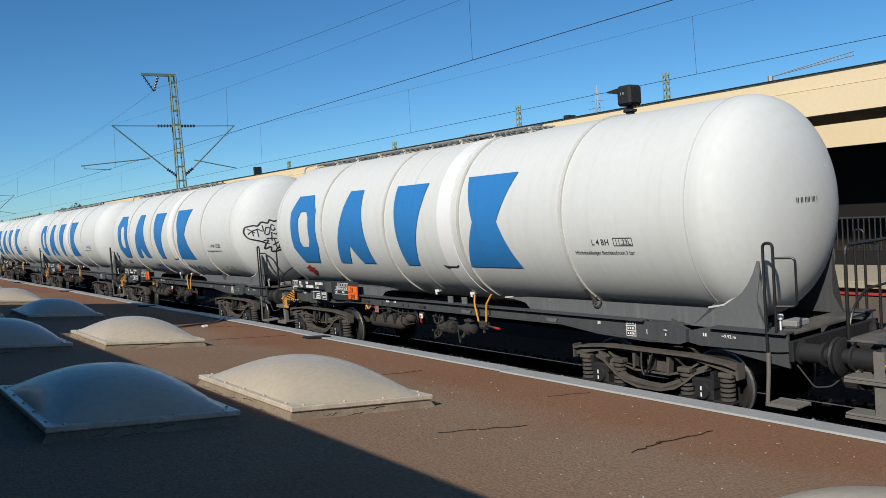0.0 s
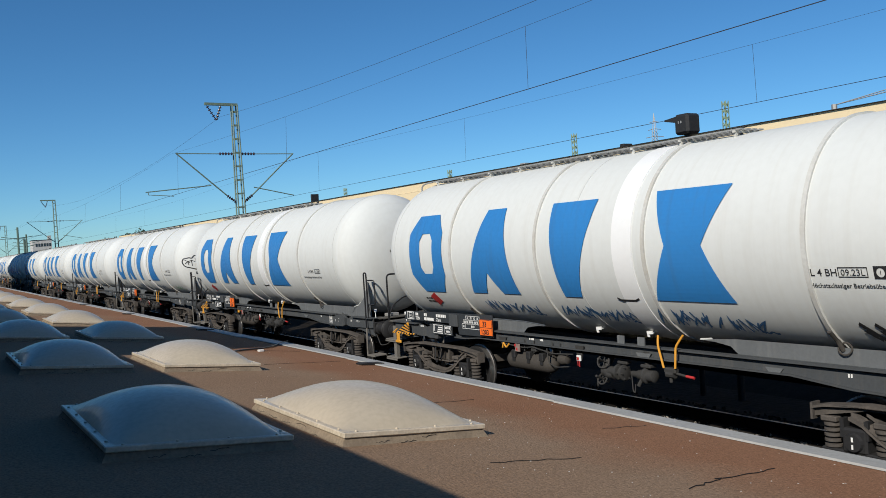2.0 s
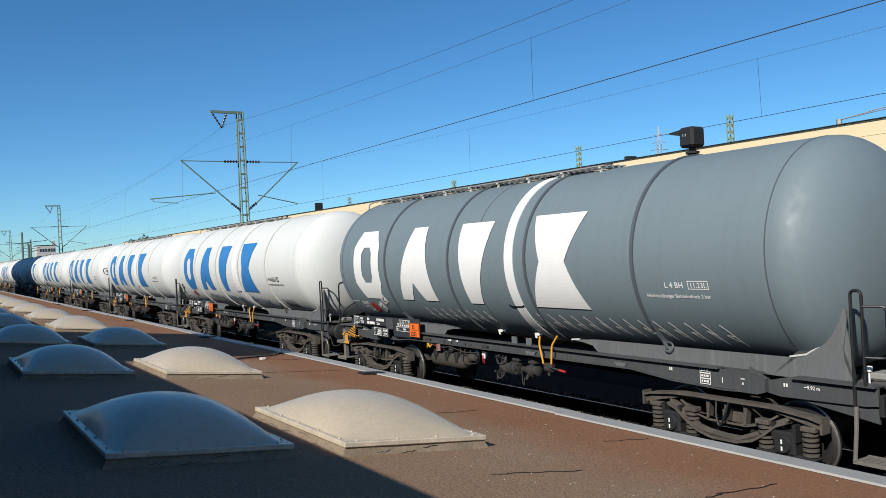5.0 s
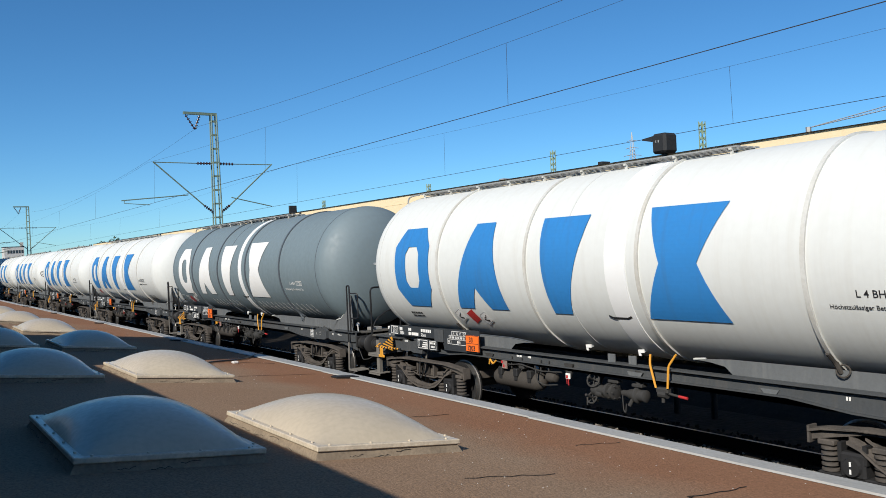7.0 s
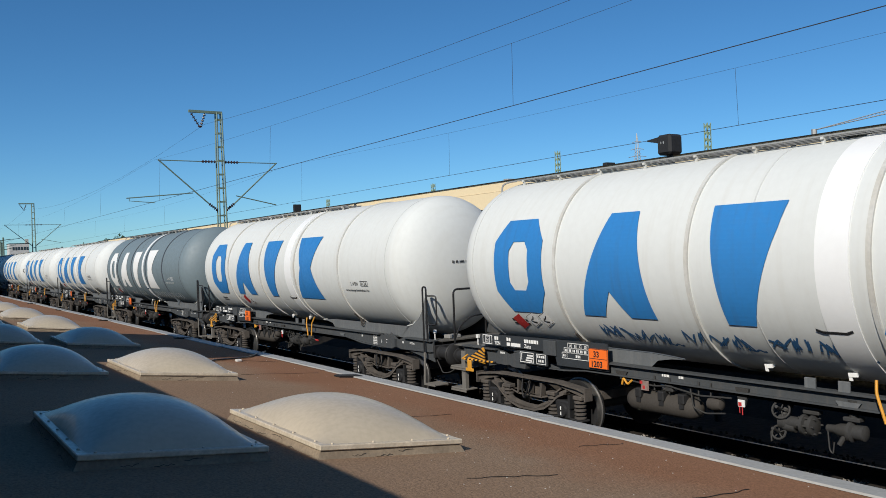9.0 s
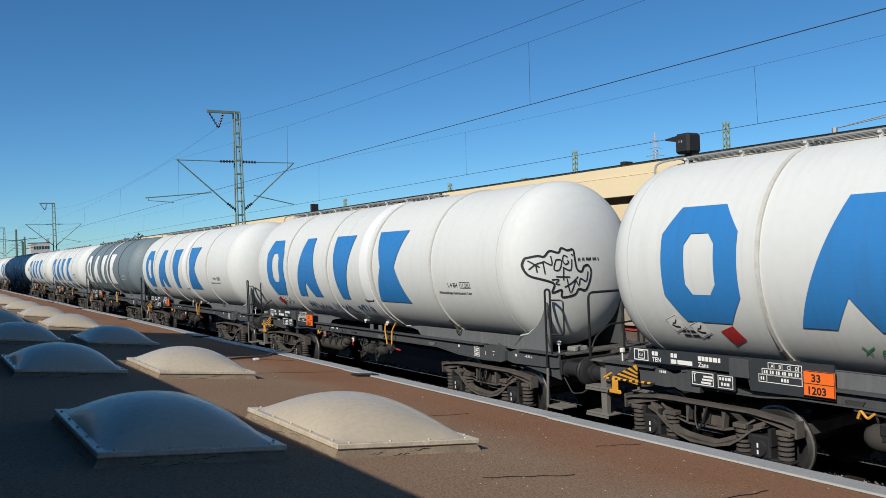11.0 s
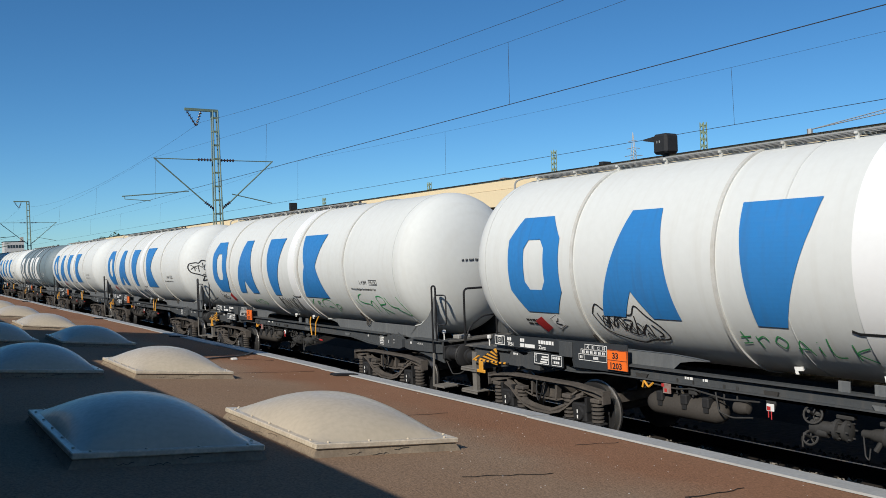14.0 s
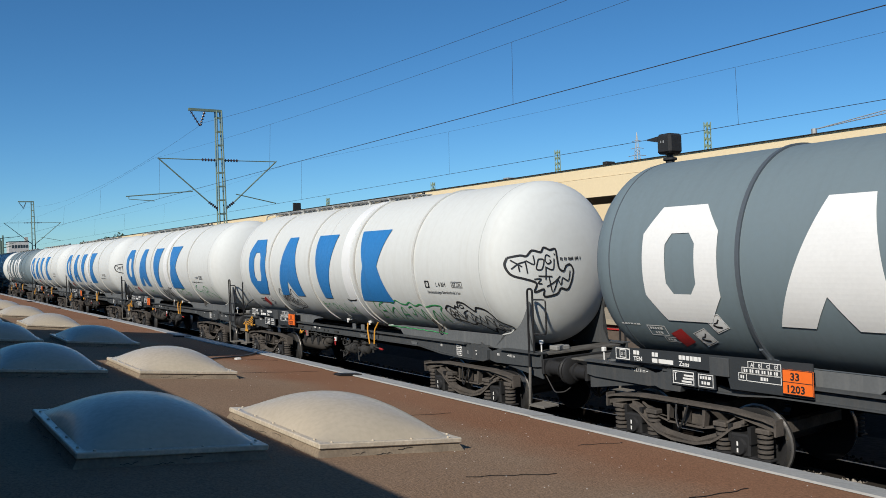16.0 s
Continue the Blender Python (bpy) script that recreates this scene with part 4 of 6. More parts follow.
    bm = outline(B(), 4.75, 5.11, 1.15, 1.325, 0.012, -1.132)
    for i in range(3):
        bars(bm, 4.96 - 0.02 * i, 1.175 + 0.042 * i, 0.026, [0.17], -1.132)
    bars(bm, 5.07, 1.19, 0.11, [0.014], -1.132)
    bars(bm, 5.085, 1.295, 0.010, [0.045], -1.132)
    part("plate_mark", bm, SIGN_W, w)
    part("plate", box(B(), -1.128, -1.10, 4.42, 4.70, 1.13, 1.335), PANEL, w)
    bm = outline(B(), 4.44, 4.68, 1.15, 1.32, 0.010, -1.132)
    bars(bm, 4.655, 1.255, 0.04, [0.03, 0.03, 0.03, 0.05], -1.132, 0.014)
    bars(bm, 4.63, 1.185, 0.04, [0.03, 0.03, 0.045], -1.132, 0.014)
    part("plate_mark", bm, SIGN_W, w)
    bm = bars(B(), 5.78, 1.225, 0.035, [0.015, 0.02, 0.02, 0.03], -1.036, 0.012)
    bars(bm, 5.50, 1.15, 0.030, [0.06], -1.036)
    part("length_mark", bm, SIGN_W, w, "white stencilled length")
    # marks on the rear half
    bm = B()
    for i in range(3):
        outline(bm, -4.55, -4.37, 1.05 + 0.075 * i, 1.13 + 0.075 * i, 0.010, -1.0045)
        bars(bm, -4.395, 1.075 + 0.075 * i, 0.03, [0.025, 0.03, 0.04], -1.0045, 0.014)
    bars(bm, -5.12, 1.20, 0.012, [0.06], -1.104)
    bars(bm, -5.14, 1.13, 0.03, [0.02], -1.104)
    bars(bm, -4.74, 1.10, 0.07, [0.012], -1.0045)
    bars(bm, -3.82, 1.18, 0.045, [0.022, 0.022], -1.0045, 0.012)
    writing(bm, "9.92 m", -6.02, 1.165, 0.045, -1.035, 0.001)
    bars(bm, -5.98, 1.18, 0.01, [0.04], -1.035)
    bars(bm, -5.7, 1.16, 0.045, [0.022, 0.022], -1.035, 0.012)
    part("inscription", bm, SIGN_W, w, "white stencilled marks")
    # under the middle: air tanks, valves, cocks, yellow levers
    bm = lathe(B(), [(1.32, 0.04), (1.28, 0.11), (1.20, 0.155), (1.12, 0.165), (0.20, 0.165), (0.12, 0.155), (0.04, 0.11), (0.0, 0.04)], (-0.90, 1.5, 0.80), "y", 24)
    air = part("air_tank", bm, DUSTY, w, "dusty brown air tank", 40)
    for y in (1.72, 2.08, 2.50):
        bm = B()
        box(bm, -1.09, -0.82, y - 0.06, y + 0.05, 0.86, 1.0, 0.015)
        box(bm, -1.08, -1.05, y - 0.045, y + 0.03, 0.80, 0.88)
        part("clamp", bm, BLACK, air)
    bm = lathe(B(), [(0.24, 0.03), (0.21, 0.08), (0.12, 0.095), (0.02, 0.07), (0.0, 0.03)], (-1.0, 1.08, 0.93), "y", 16)
    part("air_tank", bm, DUSTY, w, "small dusty air chamber", 40)
    bm = B()
    for y, z, h in ((2.80, 1.0, 0.16), (2.22, 1.0, 0.2), (1.95, 0.98, 0.22), (1.45, 0.96, 0.24), (1.25, 1.0, 0.2)):
        rod(bm, (-1.03, y, z), (-1.02, y, z + h), 0.012, 6)
    tube(bm, bent([(-1.06, 2.85, 1.10), (-1.06, 2.2, 1.06), (-1.06, 1.95, 1.09), (-1.06, 1.4, 1.02), (-1.06, 0.9, 1.05)], 0.05), 0.012, 6)
    tube(bm, bent([(-1.07, 1.55, 1.1), (-1.08, 1.5, 0.85), (-1.08, 1.3, 0.80), (-1.07, 1.0, 0.84)], 0.05), 0.011, 6)
    box(bm, -1.05, -0.95, 1.88, 2.02, 1.0, 1.13, 0.015)
    part("brake_pipe", bm, IRON, w)
    bm = prism(B(), [(2.98, 1.2), (2.74, 1.2), (2.80, 1.10), (2.92, 1.10)], -1.03, -1.0)
    part("lug", bm, IRON, w)
    bm = tube(B(), bent([(-1.08, 2.80, 1.02), (-1.09, 2.76, 1.12), (-1.09, 2.68, 1.03), (-1.08, 2.6, 1.10)], 0.03), 0.016, 6)
    part("cock", bm, YELLOW, w, "worn yellow cock")
    tag = part("plate", box(B(), -1.09, -1.075, 2.28, 2.42, 0.98, 1.12, 0.004), GRIMY, w, "small grimy red and white plate")
    bm = B()
    bars(bm, 2.44, 1.07, 0.045, [0.05], -1.092)
    bars(bm, 2.39, 1.0, 0.05, [0.045], -1.092)
    part("mark", bm, RED, tag)
    bm = prism(B(), [(0.85, 1.2), (0.65, 1.2), (0.68, 1.08), (0.71, 0.98), (0.79, 0.98), (0.82, 1.08)], -1.05, -1.02)
    part("bracket", bm, IRON, w)
    tag = part("tag", box(B(), -1.075, -1.055, 0.70, 0.80, 0.96, 1.05, 0.004), SIGN_W, w, "small red and white tag")
    bm = bars(B(), 0.79, 0.97, 0.05, [0.05], -1.077)
    rod(bm, (-1.07, 0.735, 0.96), (-1.07, 0.735, 0.86), 0.007, 6)
    rod(bm, (-1.07, 0.775, 0.96), (-1.07, 0.775, 0.88), 0.007, 6)
    part("mark", bm, RED, tag)

    def hand_wheel(cy, cz, r, lean):
        bm = B()
        f = Vector((0, math.cos(lean), math.sin(lean)))
        g = Vector((0.45, -math.sin(lean) * 0.9, math.cos(lean) * 0.9)).normalized()
        c = Vector((-1.05, cy, cz))
        tube(bm, [c + (f * math.cos(math.tau * q / 18) + g * math.sin(math.tau * q / 18)) * r for q in range(19)], 0.014, 6)
        for q in range(5):
            rod(bm, c, c + (f * math.cos(math.tau * q / 5) + g * math.sin(math.tau * q / 5)) * r, 0.009, 6)
        rod(bm, c, c + f.cross(g) * 0.16, 0.02, 8)
        rod(bm, c, c - f.cross(g) * 0.16, 0.02, 8)
        return bm

    part("hand_wheel", hand_wheel(0.20, 1.00, 0.105, 0.5), IRON, w)
    part("hand_wheel", hand_wheel(0.24, 0.72, 0.085, 0.2), IRON, w)
    bm = lathe(B(), [(-0.22, 0.07), (-0.20, 0.125), (-0.16, 0.125), (-0.15, 0.08), (-0.10, 0.08), (-0.09, 0.125), (-0.05, 0.125), (-0.04, 0.075), (0.14, 0.075), (0.16, 0.10), (0.24, 0.10), (0.27, 0.05)], (-0.98, 0, 0.85), "y", 18)
    valve = part("outlet_valve", bm, IRON, w, "grey flanged outlet valve", 40)
    part("pipe", tube(B(), bent([(-0.85, 0.2, 1.12), (-0.95, 0.22, 0.93), (-1.0, 0.2, 0.80), (-0.98, 0.05, 0.80)], 0.06), 0.07, 12), IRON, valve, "", 40)
    part("cover", box(B(), -1.0, -0.9, -0.26, -0.05, 0.98, 1.03, 0.01), IRON, valve)
    stud = mesh_of("bolt", rod(B(), (0, -0.24, 0), (0, -0.02, 0), 0.011, 6), IRON)
    for q in range(6):
        a = math.tau * q / 6
        part("bolt", stud, None, valve, at=(-0.98 + 0.10 * math.cos(a), 0, 0.85 + 0.10 * math.sin(a)))
    part("chain", tube(B(), [(-1.06, 0.34, 0.72), (-1.07, 0.33, 0.60)], 0.011, 6), IRON, valve)
    bm = lathe(B(), [(-0.74, 0.05), (-0.72, 0.09), (-0.60, 0.085), (-0.58, 0.12), (-0.54, 0.12), (-0.53, 0.085), (-0.42, 0.075), (-0.36, 0.05), (-0.27, 0.045), (-0.25, 0.02)], (-1.0, -0.10, 0.86), "y", 18)
    valve = part("outlet_valve", bm, IRON, w, "grey flanged outlet valve", 40)
    part("cover", box(B(), -1.05, -0.92, -0.78, -0.58, 0.98, 1.03, 0.01), IRON, valve)
    part("pipe", lathe(B(), [(0.98, 0.05), (1.22, 0.06)], (-0.98, -0.68, 0), "z", 10), IRON, valve)
    part("lever", rod(B(), (-1.02, -0.62, 0.86), (-1.06, -0.54, 0.70), 0.03, 8), IRON, valve)
    part("chain", tube(B(), bent([(-1.05, -0.40, 0.84), (-1.06, -0.42, 0.62), (-1.06, -0.46, 0.58), (-1.06, -0.48, 0.72)], 0.03), 0.009, 6), IRON, valve)
    bm = prism(B(), [(-0.50, 1.2), (-0.80, 1.2), (-0.72, 1.09), (-0.68, 1.07), (-0.62, 1.07), (-0.57, 1.09)], -1.04, -1.01)
    part("lug", bm, SADDLE, w)
    for path in ([(-1.10, -1.02, 1.50), (-1.13, -1.03, 1.36), (-1.14, -1.13, 1.04)], [(-1.10, -1.48, 1.53), (-1.13, -1.36, 1.36), (-1.14, -1.34, 1.05)]):
        part("yellow_lever", tube(B(), bent(path, 0.05), 0.017, 8), YELLOW, w, "yellow-orange lever")
    bm = B()
    box(bm, -1.15, -1.05, -1.34, -1.12, 0.97, 1.05, 0.02)
    lathe(bm, [(-1.30, 0.06), (-1.16, 0.06), (-1.15, 0.03)], (-1.1, 0, 0.96), "y", 10)
    rod(bm, (-1.1, -1.22, 0.95), (-1.1, -1.22, 0.84), 0.025, 8)
    rod(bm, (-1.1, -1.28, 0.98), (-1.1, -1.5, 0.955), 0.018, 8)
    part("cock", bm, IRON, w)
    part("cock_handle", rod(B(), (-1.1, -1.5, 0.955), (-1.1, -1.64, 0.945), 0.02, 8), RED, w, "red cock handle")
    bm = B()
    bars(bm, 2.10, 1.20, 0.035, [0.03, 0.03, 0.05], -1.0045, 0.012)
    bars(bm, 1.80, 1.20, 0.035, [0.02, 0.05], -1.0045, 0.012)
    part("inscription", bm, SIGN_W, w, "white stencilled marks")
    bm = prism(B(), [(-2.72, 1.2), (-2.98, 1.2), (-2.90, 1.10), (-2.80, 1.10)], -1.02, -0.98)
    part("lug", bm, SADDLE, w)
    bm = B()
    rod(bm, (-0.2, -4.0, 0.95), (-0.2, 4.0, 0.95), 0.03, 8)
    rod(bm, (-0.7, -3.3, 1.05), (-0.7, 1.0, 1.05), 0.022, 8)
    part("brake_rod", bm, BLACK, w)
    # bogies
    bp = bogie_parts()
    for y in (4.97, -4.83):
        bg = part("bogie", bp["bolster"], None, w, "grimy brown two-axle bogie", at=(0, y, 0))
        for s in (0, 180):
            part("side_frame", bp["side"], None, bg, at=pose(0, 0, 0, 0, 0, s))
            for a in (-0.9, 0.9):
                part("axle_box", bp["box"], None, bg, at=pose(0, a, 0, 0, 0, s))
                for d in (-0.31, 0.31):
                    part("spring", bp["spring"], None, bg, at=pose(0, a + d, 0, 0, 0, s))
        for a in (-0.9, 0.9):
            part("white_mark", bp["mark"], None, bg, at=(0, a, 0))
            part("wheelset", bp["wheelset"], None, bg, "steel wheelset", at=(0, a, 0.46))
        part("cable", bp["cable"], None, bg)
    return w


def end_bars():
    """Bars in place of the wagon number on the rounded rear end."""
    out = []
    y0 = 0.81
    for n in (2, 2, 4, 3, 1):
        for _ in range(n):
            bm = B()
            q = []
            for u, z in ((y0, 2.835), (y0 + 0.018, 2.835), (y0 + 0.018, 2.89), (y0, 2.89)):
                x = -(1.15 - u)
                r = math.hypot(x, z - Z_T) / R_T
                a = math.asin(min(1.0, r ** (1 / 0.92)))
                q.append(bm.verts.new((x, -HALF - DISH * math.cos(a) - 0.012, z)))
            bm.faces.new(q)
            out.append(bm)
            y0 += 0.030
        y0 += 0.03
    return out


wagon = build_wagon()
wagons = {}
PITCH = 14.887  # from wagon to wagon
FIRST = 12.34  # the middle of the first whole wagon at the start
for k in range(-9, 8):
    wagons[k] = wagon if k == -9 else copy_thing(wagon, Matrix())
GREY_LABEL = "dark grey four-axle railway tank wagon with white painted shapes"


def kids(ob, name):
    return [c for c in ob.children if c.name.split(".")[0] == name]


def repaint(ob, name, mat, done={}):
    for c in kids(ob, name):
        key = (c.data.name, mat.name)
        if key not in done:
            me = c.data.copy()
            me.materials[0] = mat
            done[key] = me
        c.data = done[key]


for k in (2, 7):
    w = wagons[k]
    tagged(w, GREY_LABEL)
    for name, mat in (("tank", GREY), ("rib", RIB_G), ("weld_seam", RIB_G), ("band", GREY), ("painted_shape", SIGN_W), ("rib_drain", RIB_G), ("number_bar", SIGN_W), ("inscription", SIGN_W)):
        repaint(w, name, mat)
    for c in w.children:
        if c.get("label") == "blue painted plain shape":
            c["label"] = "white painted plain shape"
        elif c.get("label") in ("white painted steel tank",):
            c["label"] = "dark grey painted steel tank"
        elif "black" in c.get("label", "") and c.name.startswith(("inscription", "number")):
            c["label"] = "white stencilled marks"
        elif "band" in c.name:
            c["label"] = "grey painted band"
        elif c.name.startswith("rib"):
            c["label"] = "grey rib"


def drop(ob):
    """Takes a part and its own parts away."""
    for c in list(ob.children_recursive) + [ob]:
        bpy.data.objects.remove(c)


for k in (2, 7):
    for c in list(wagons[k].children):
        vs = [v.co for v in c.data.vertices]
        if c.name.startswith("inscription") and min(v.y for v in vs) > 4.5 and min(v.z for v in vs) > 1.7:
            drop(c)
band = kids(wagons[2], "band")[0]
band.data = mesh_of("band", hoop(B(), -0.76, 0.24, R_T - 0.01, R_T + 0.012), BAND, 30)
band["label"] = "white painted band"
for c in list(wagons[7].children):
    kind = c.name.split(".")[0]
    vs = [v.co for v in c.data.vertices]
    y0, y1, z0, z1 = min(v.y for v in vs), max(v.y for v in vs), min(v.z for v in vs), max(v.z for v in vs)
    if kind in ("walkway", "hand_hoop", "stripe", "brake_handle") or (kind == "bracket" and z0 > 3.5) or (kind in ("hand_rail", "step", "deck_step") and y0 > 6.0):
        drop(c)
    elif kind in ("air_tank", "brake_pipe", "cock", "plate", "tag", "lug", "bracket") and y0 > 0.4 and y1 < 3.0 and z1 < 1.3:
        drop(c)


def hazard_label(k, cy, cz, red=False):
    """A diamond label that leans with the tank's side, with a small symbol."""
    tilt = [(0.17, 0.05), (0.06, -0.14), (-0.17, -0.05), (-0.06, 0.14)]
    what, mat = ("red", RED) if red else ("white", SIGN_W)
    lab = part("hazard_label", decal(B(), [(cy + a, cz + b) for a, b in tilt], 0.008), mat, wagons[k], "%s diamond hazard label" % what)
    if not red:
        rim = [(cy + 0.88 * a, cz + 0.88 * b) for a, b in tilt]
        bm = ribbon(B(), rim + rim[:1], 0.006, 0.0105)
        ribbon(bm, [(cy + 0.07, cz - 0.02), (cy + 0.02, cz - 0.045), (cy - 0.06, cz - 0.05)], 0.028, 0.011)
        ribbon(bm, [(cy + 0.05, cz + 0.0), (cy + 0.0, cz + 0.01), (cy - 0.04, cz + 0.06)], 0.020, 0.011)
        part("symbol", bm, INK, lab, "black printed symbol")


for k, spots in {0: [(4.99, 1.83, True)], 1: [(4.81, 1.87, True)], 2: [(4.93, 1.81, True), (4.26, 2.01, False), (4.55, 1.83, False)], 3: [(3.45, 1.88, False), (3.05, 1.88, True), (2.69, 1.86, False)],
                 4: [(4.99, 1.85, True), (4.62, 1.90, False), (4.29, 1.92, False)], 5: [(5.24, 1.98, False), (4.85, 1.92, False), (4.36, 1.86, True)], 6: [(4.82, 1.81, True), (4.41, 1.88, False)],
                 7: [(4.92, 1.78, True), (4.53, 1.81, False), (4.22, 2.02, False)]}.items():
    for spot in spots:
        hazard_label(k, *spot)
for k in (2, 7):
    bm = bars(writing(B(), "15.13 m", 5.92, 1.215, 0.05, -1.036, 0.001), 5.97, 1.232, 0.01, [0.035], -1.036)
    bars(bm, 5.68, 1.232, 0.01, [0.035], -1.036)
    kids(wagons[k], "length_mark")[0].data = mesh_of("length_mark", bm, SIGN_W)
    bm = bars(B(), 5.92, 1.93, 0.022, [0.04, 0.05, 0.03, 0.05, 0.04, 0.06], gap=0.015)
    outline(bm, 5.14, 5.46, 1.79, 1.94, 0.012)
    bars(bm, 5.42, 1.88, 0.035, [0.03, 0.03, 0.03, 0.03, 0.05], gap=0.014)
    bars(bm, 5.36, 1.815, 0.035, [0.03, 0.03, 0.04], gap=0.014)
    outline(bm, 5.0, 5.26, 1.70, 1.775, 0.010)
    bars(bm, 5.22, 1.72, 0.03, [0.03, 0.03, 0.05], gap=0.014)
    part("inscription", bm, SIGN_W, wagons[k], "white framed stencil")


def spray(k, fn, mat, *args):
    part("spray_paint", fn(B(), *args), mat, wagons[k], "sprayed scrawl in %s" % ("black" if mat is INK else "green" if mat is GREEN else "white" if mat is SIGN_W else "dark blue"))


CAP_X, CAP_Z = (-1.30, -0.04), (2.22, 3.08)

def curve_through(pts, n=5):
    """A smooth line through a few points."""
    out = []
    for i in range(len(pts) - 1):
        p0, p1, p2, p3 = (Vector(pts[min(max(i + d, 0), len(pts) - 1)]) for d in (-1, 0, 1, 2))
        for s in range(n):
            t = s / n
            out.append(0.5 * ((2 * p1) + (p2 - p0) * t + (2 * p0 - 5 * p1 + 4 * p2 - p3) * t * t + (3 * p1 - p0 - 3 * p2 + p3) * t ** 3))
    return out + [Vector(pts[-1])]


def side_strokes(bm, lines, y0, y1, z0, z1, width, smooth=True):
    """Sprayed lines drawn in a unit square and laid on the tank's side."""
    for ln in lines:
        pts = [(y0 + (y1 - y0) * u, z0 + (z1 - z0) * v) for u, v in (curve_through(ln) if smooth else curve_through(ln, 2))]
        ribbon(bm, pts, width)
    return bm


def end_strokes(bm, lines, x0, x1, z0, z1, width):
    """Sprayed lines drawn in a unit square and laid on the rounded rear end."""
    for ln in lines:
        pts = [Vector((x0 + (x1 - x0) * u, z0 + (z1 - z0) * v)) for u, v in curve_through(ln, 4)]
        prev = None
        for i, q in enumerate(pts):
            d = pts[min(i + 1, len(pts) - 1)] - pts[max(i - 1, 0)]
            n = Vector((-d.y, d.x)).normalized() * width / 2
            pair = []
            for c in (q + n, q - n):
                r = min(0.999, math.hypot(c.x, c.y - Z_T) / R_T)
                a = math.asin(r ** (1 / 0.92))
                pair.append(bm.verts.new((c.x, -HALF - DISH * math.cos(a) - 0.012, c.y)))
            if prev:
                bm.faces.new((prev[0], prev[1], pair[1], pair[0]))
            prev = pair
    return bm


def jags(bm, y0, y1, z0, z1, width, seed, n):
    """A row of pointed, overlapping strokes that slopes down."""
    g = random.Random(seed)
    step = (y1 - y0) / n
    for i in range(n):
        t = i / n
        lo, hi = z0 - 0.06 * t, z1 - 0.08 * t
        c = y0 + step * (i + 0.5)
        pts = [(c + step * g.uniform(-0.9, 0.9), lo + (hi - lo) * (g.uniform(0.6, 1.0) if j % 2 else g.uniform(0.0, 0.35))) for j in range(g.randint(3, 5))]
        fine = []
        for p, q in zip(pts, pts[1:]):
            fine += [(p[0] + (q[0] - p[0]) * s / 3, p[1] + (q[1] - p[1]) * s / 3 + 0.008 * math.sin(s)) for s in range(3)]
        ribbon(bm, fine + [pts[-1]], width)
    e = y1
    ribbon(bm, [(e - 0.12 + 0.02 * k, z0 - 0.03 - 0.012 * math.sin(k)) for k in range(14)], width)
    return bm


CLOUD = [(0.03, 0.81), (0.18, 0.85), (0.26, 0.83), (0.34, 0.94), (0.46, 0.9), (0.51, 0.99), (0.6, 0.94), (0.69, 0.95), (0.71, 0.77), (0.74, 0.56), (0.82, 0.5), (0.86, 0.6), (0.94, 0.62),
         (0.99, 0.46), (0.91, 0.13), (0.78, 0.15), (0.72, 0.04), (0.53, 0.0), (0.51, 0.15), (0.38, 0.1), (0.40, 0.27), (0.29, 0.35), (0.10, 0.44), (0.03, 0.54), (0.0, 0.68), (0.03, 0.81)]
CLOUD_IN = [[(0.06, 0.76), (0.2, 0.62)], [(0.07, 0.58), (0.15, 0.68), (0.24, 0.72)], [(0.15, 0.68), (0.17, 0.52)], [(0.24, 0.74), (0.27, 0.48)], [(0.25, 0.74), (0.36, 0.66), (0.35, 0.84)],
            [(0.42, 0.76), (0.50, 0.74), (0.47, 0.56), (0.39, 0.57), (0.42, 0.76)], [(0.60, 0.80), (0.54, 0.84), (0.52, 0.74), (0.56, 0.66), (0.61, 0.70), (0.59, 0.74)], [(0.66, 0.76), (0.64, 0.54), (0.52, 0.60)],
            [(0.66, 0.86), (0.68, 0.83)], [(0.42, 0.42), (0.63, 0.40)], [(0.53, 0.60), (0.53, 0.34)], [(0.36, 0.36), (0.46, 0.36), (0.42, 0.28), (0.48, 0.26)], [(0.55, 0.2), (0.66, 0.28), (0.76, 0.4)],
            [(0.58, 0.38), (0.65, 0.08), (0.72, 0.34)], [(0.72, 0.34), (0.78, 0.22), (0.80, 0.36), (0.90, 0.3), (0.93, 0.5)]]
CIGAR = [(0, 0.72), (0.08, 0.86), (0.19, 0.78), (0.22, 0.86), (0.27, 0.83), (0.30, 1.0), (0.40, 0.98), (0.47, 0.86), (0.55, 0.72), (0.60, 0.85), (0.73, 0.8), (0.80, 0.66), (0.86, 0.42), (1.0, 0.25),
         (0.97, 0.1), (0.84, 0.02), (0.70, 0.15), (0.62, 0.0), (0.55, 0.12), (0.45, 0.3), (0.36, 0.22), (0.25, 0.3), (0.12, 0.38), (0.06, 0.42), (0.03, 0.6), (0, 0.72)]
g = random.Random(31)
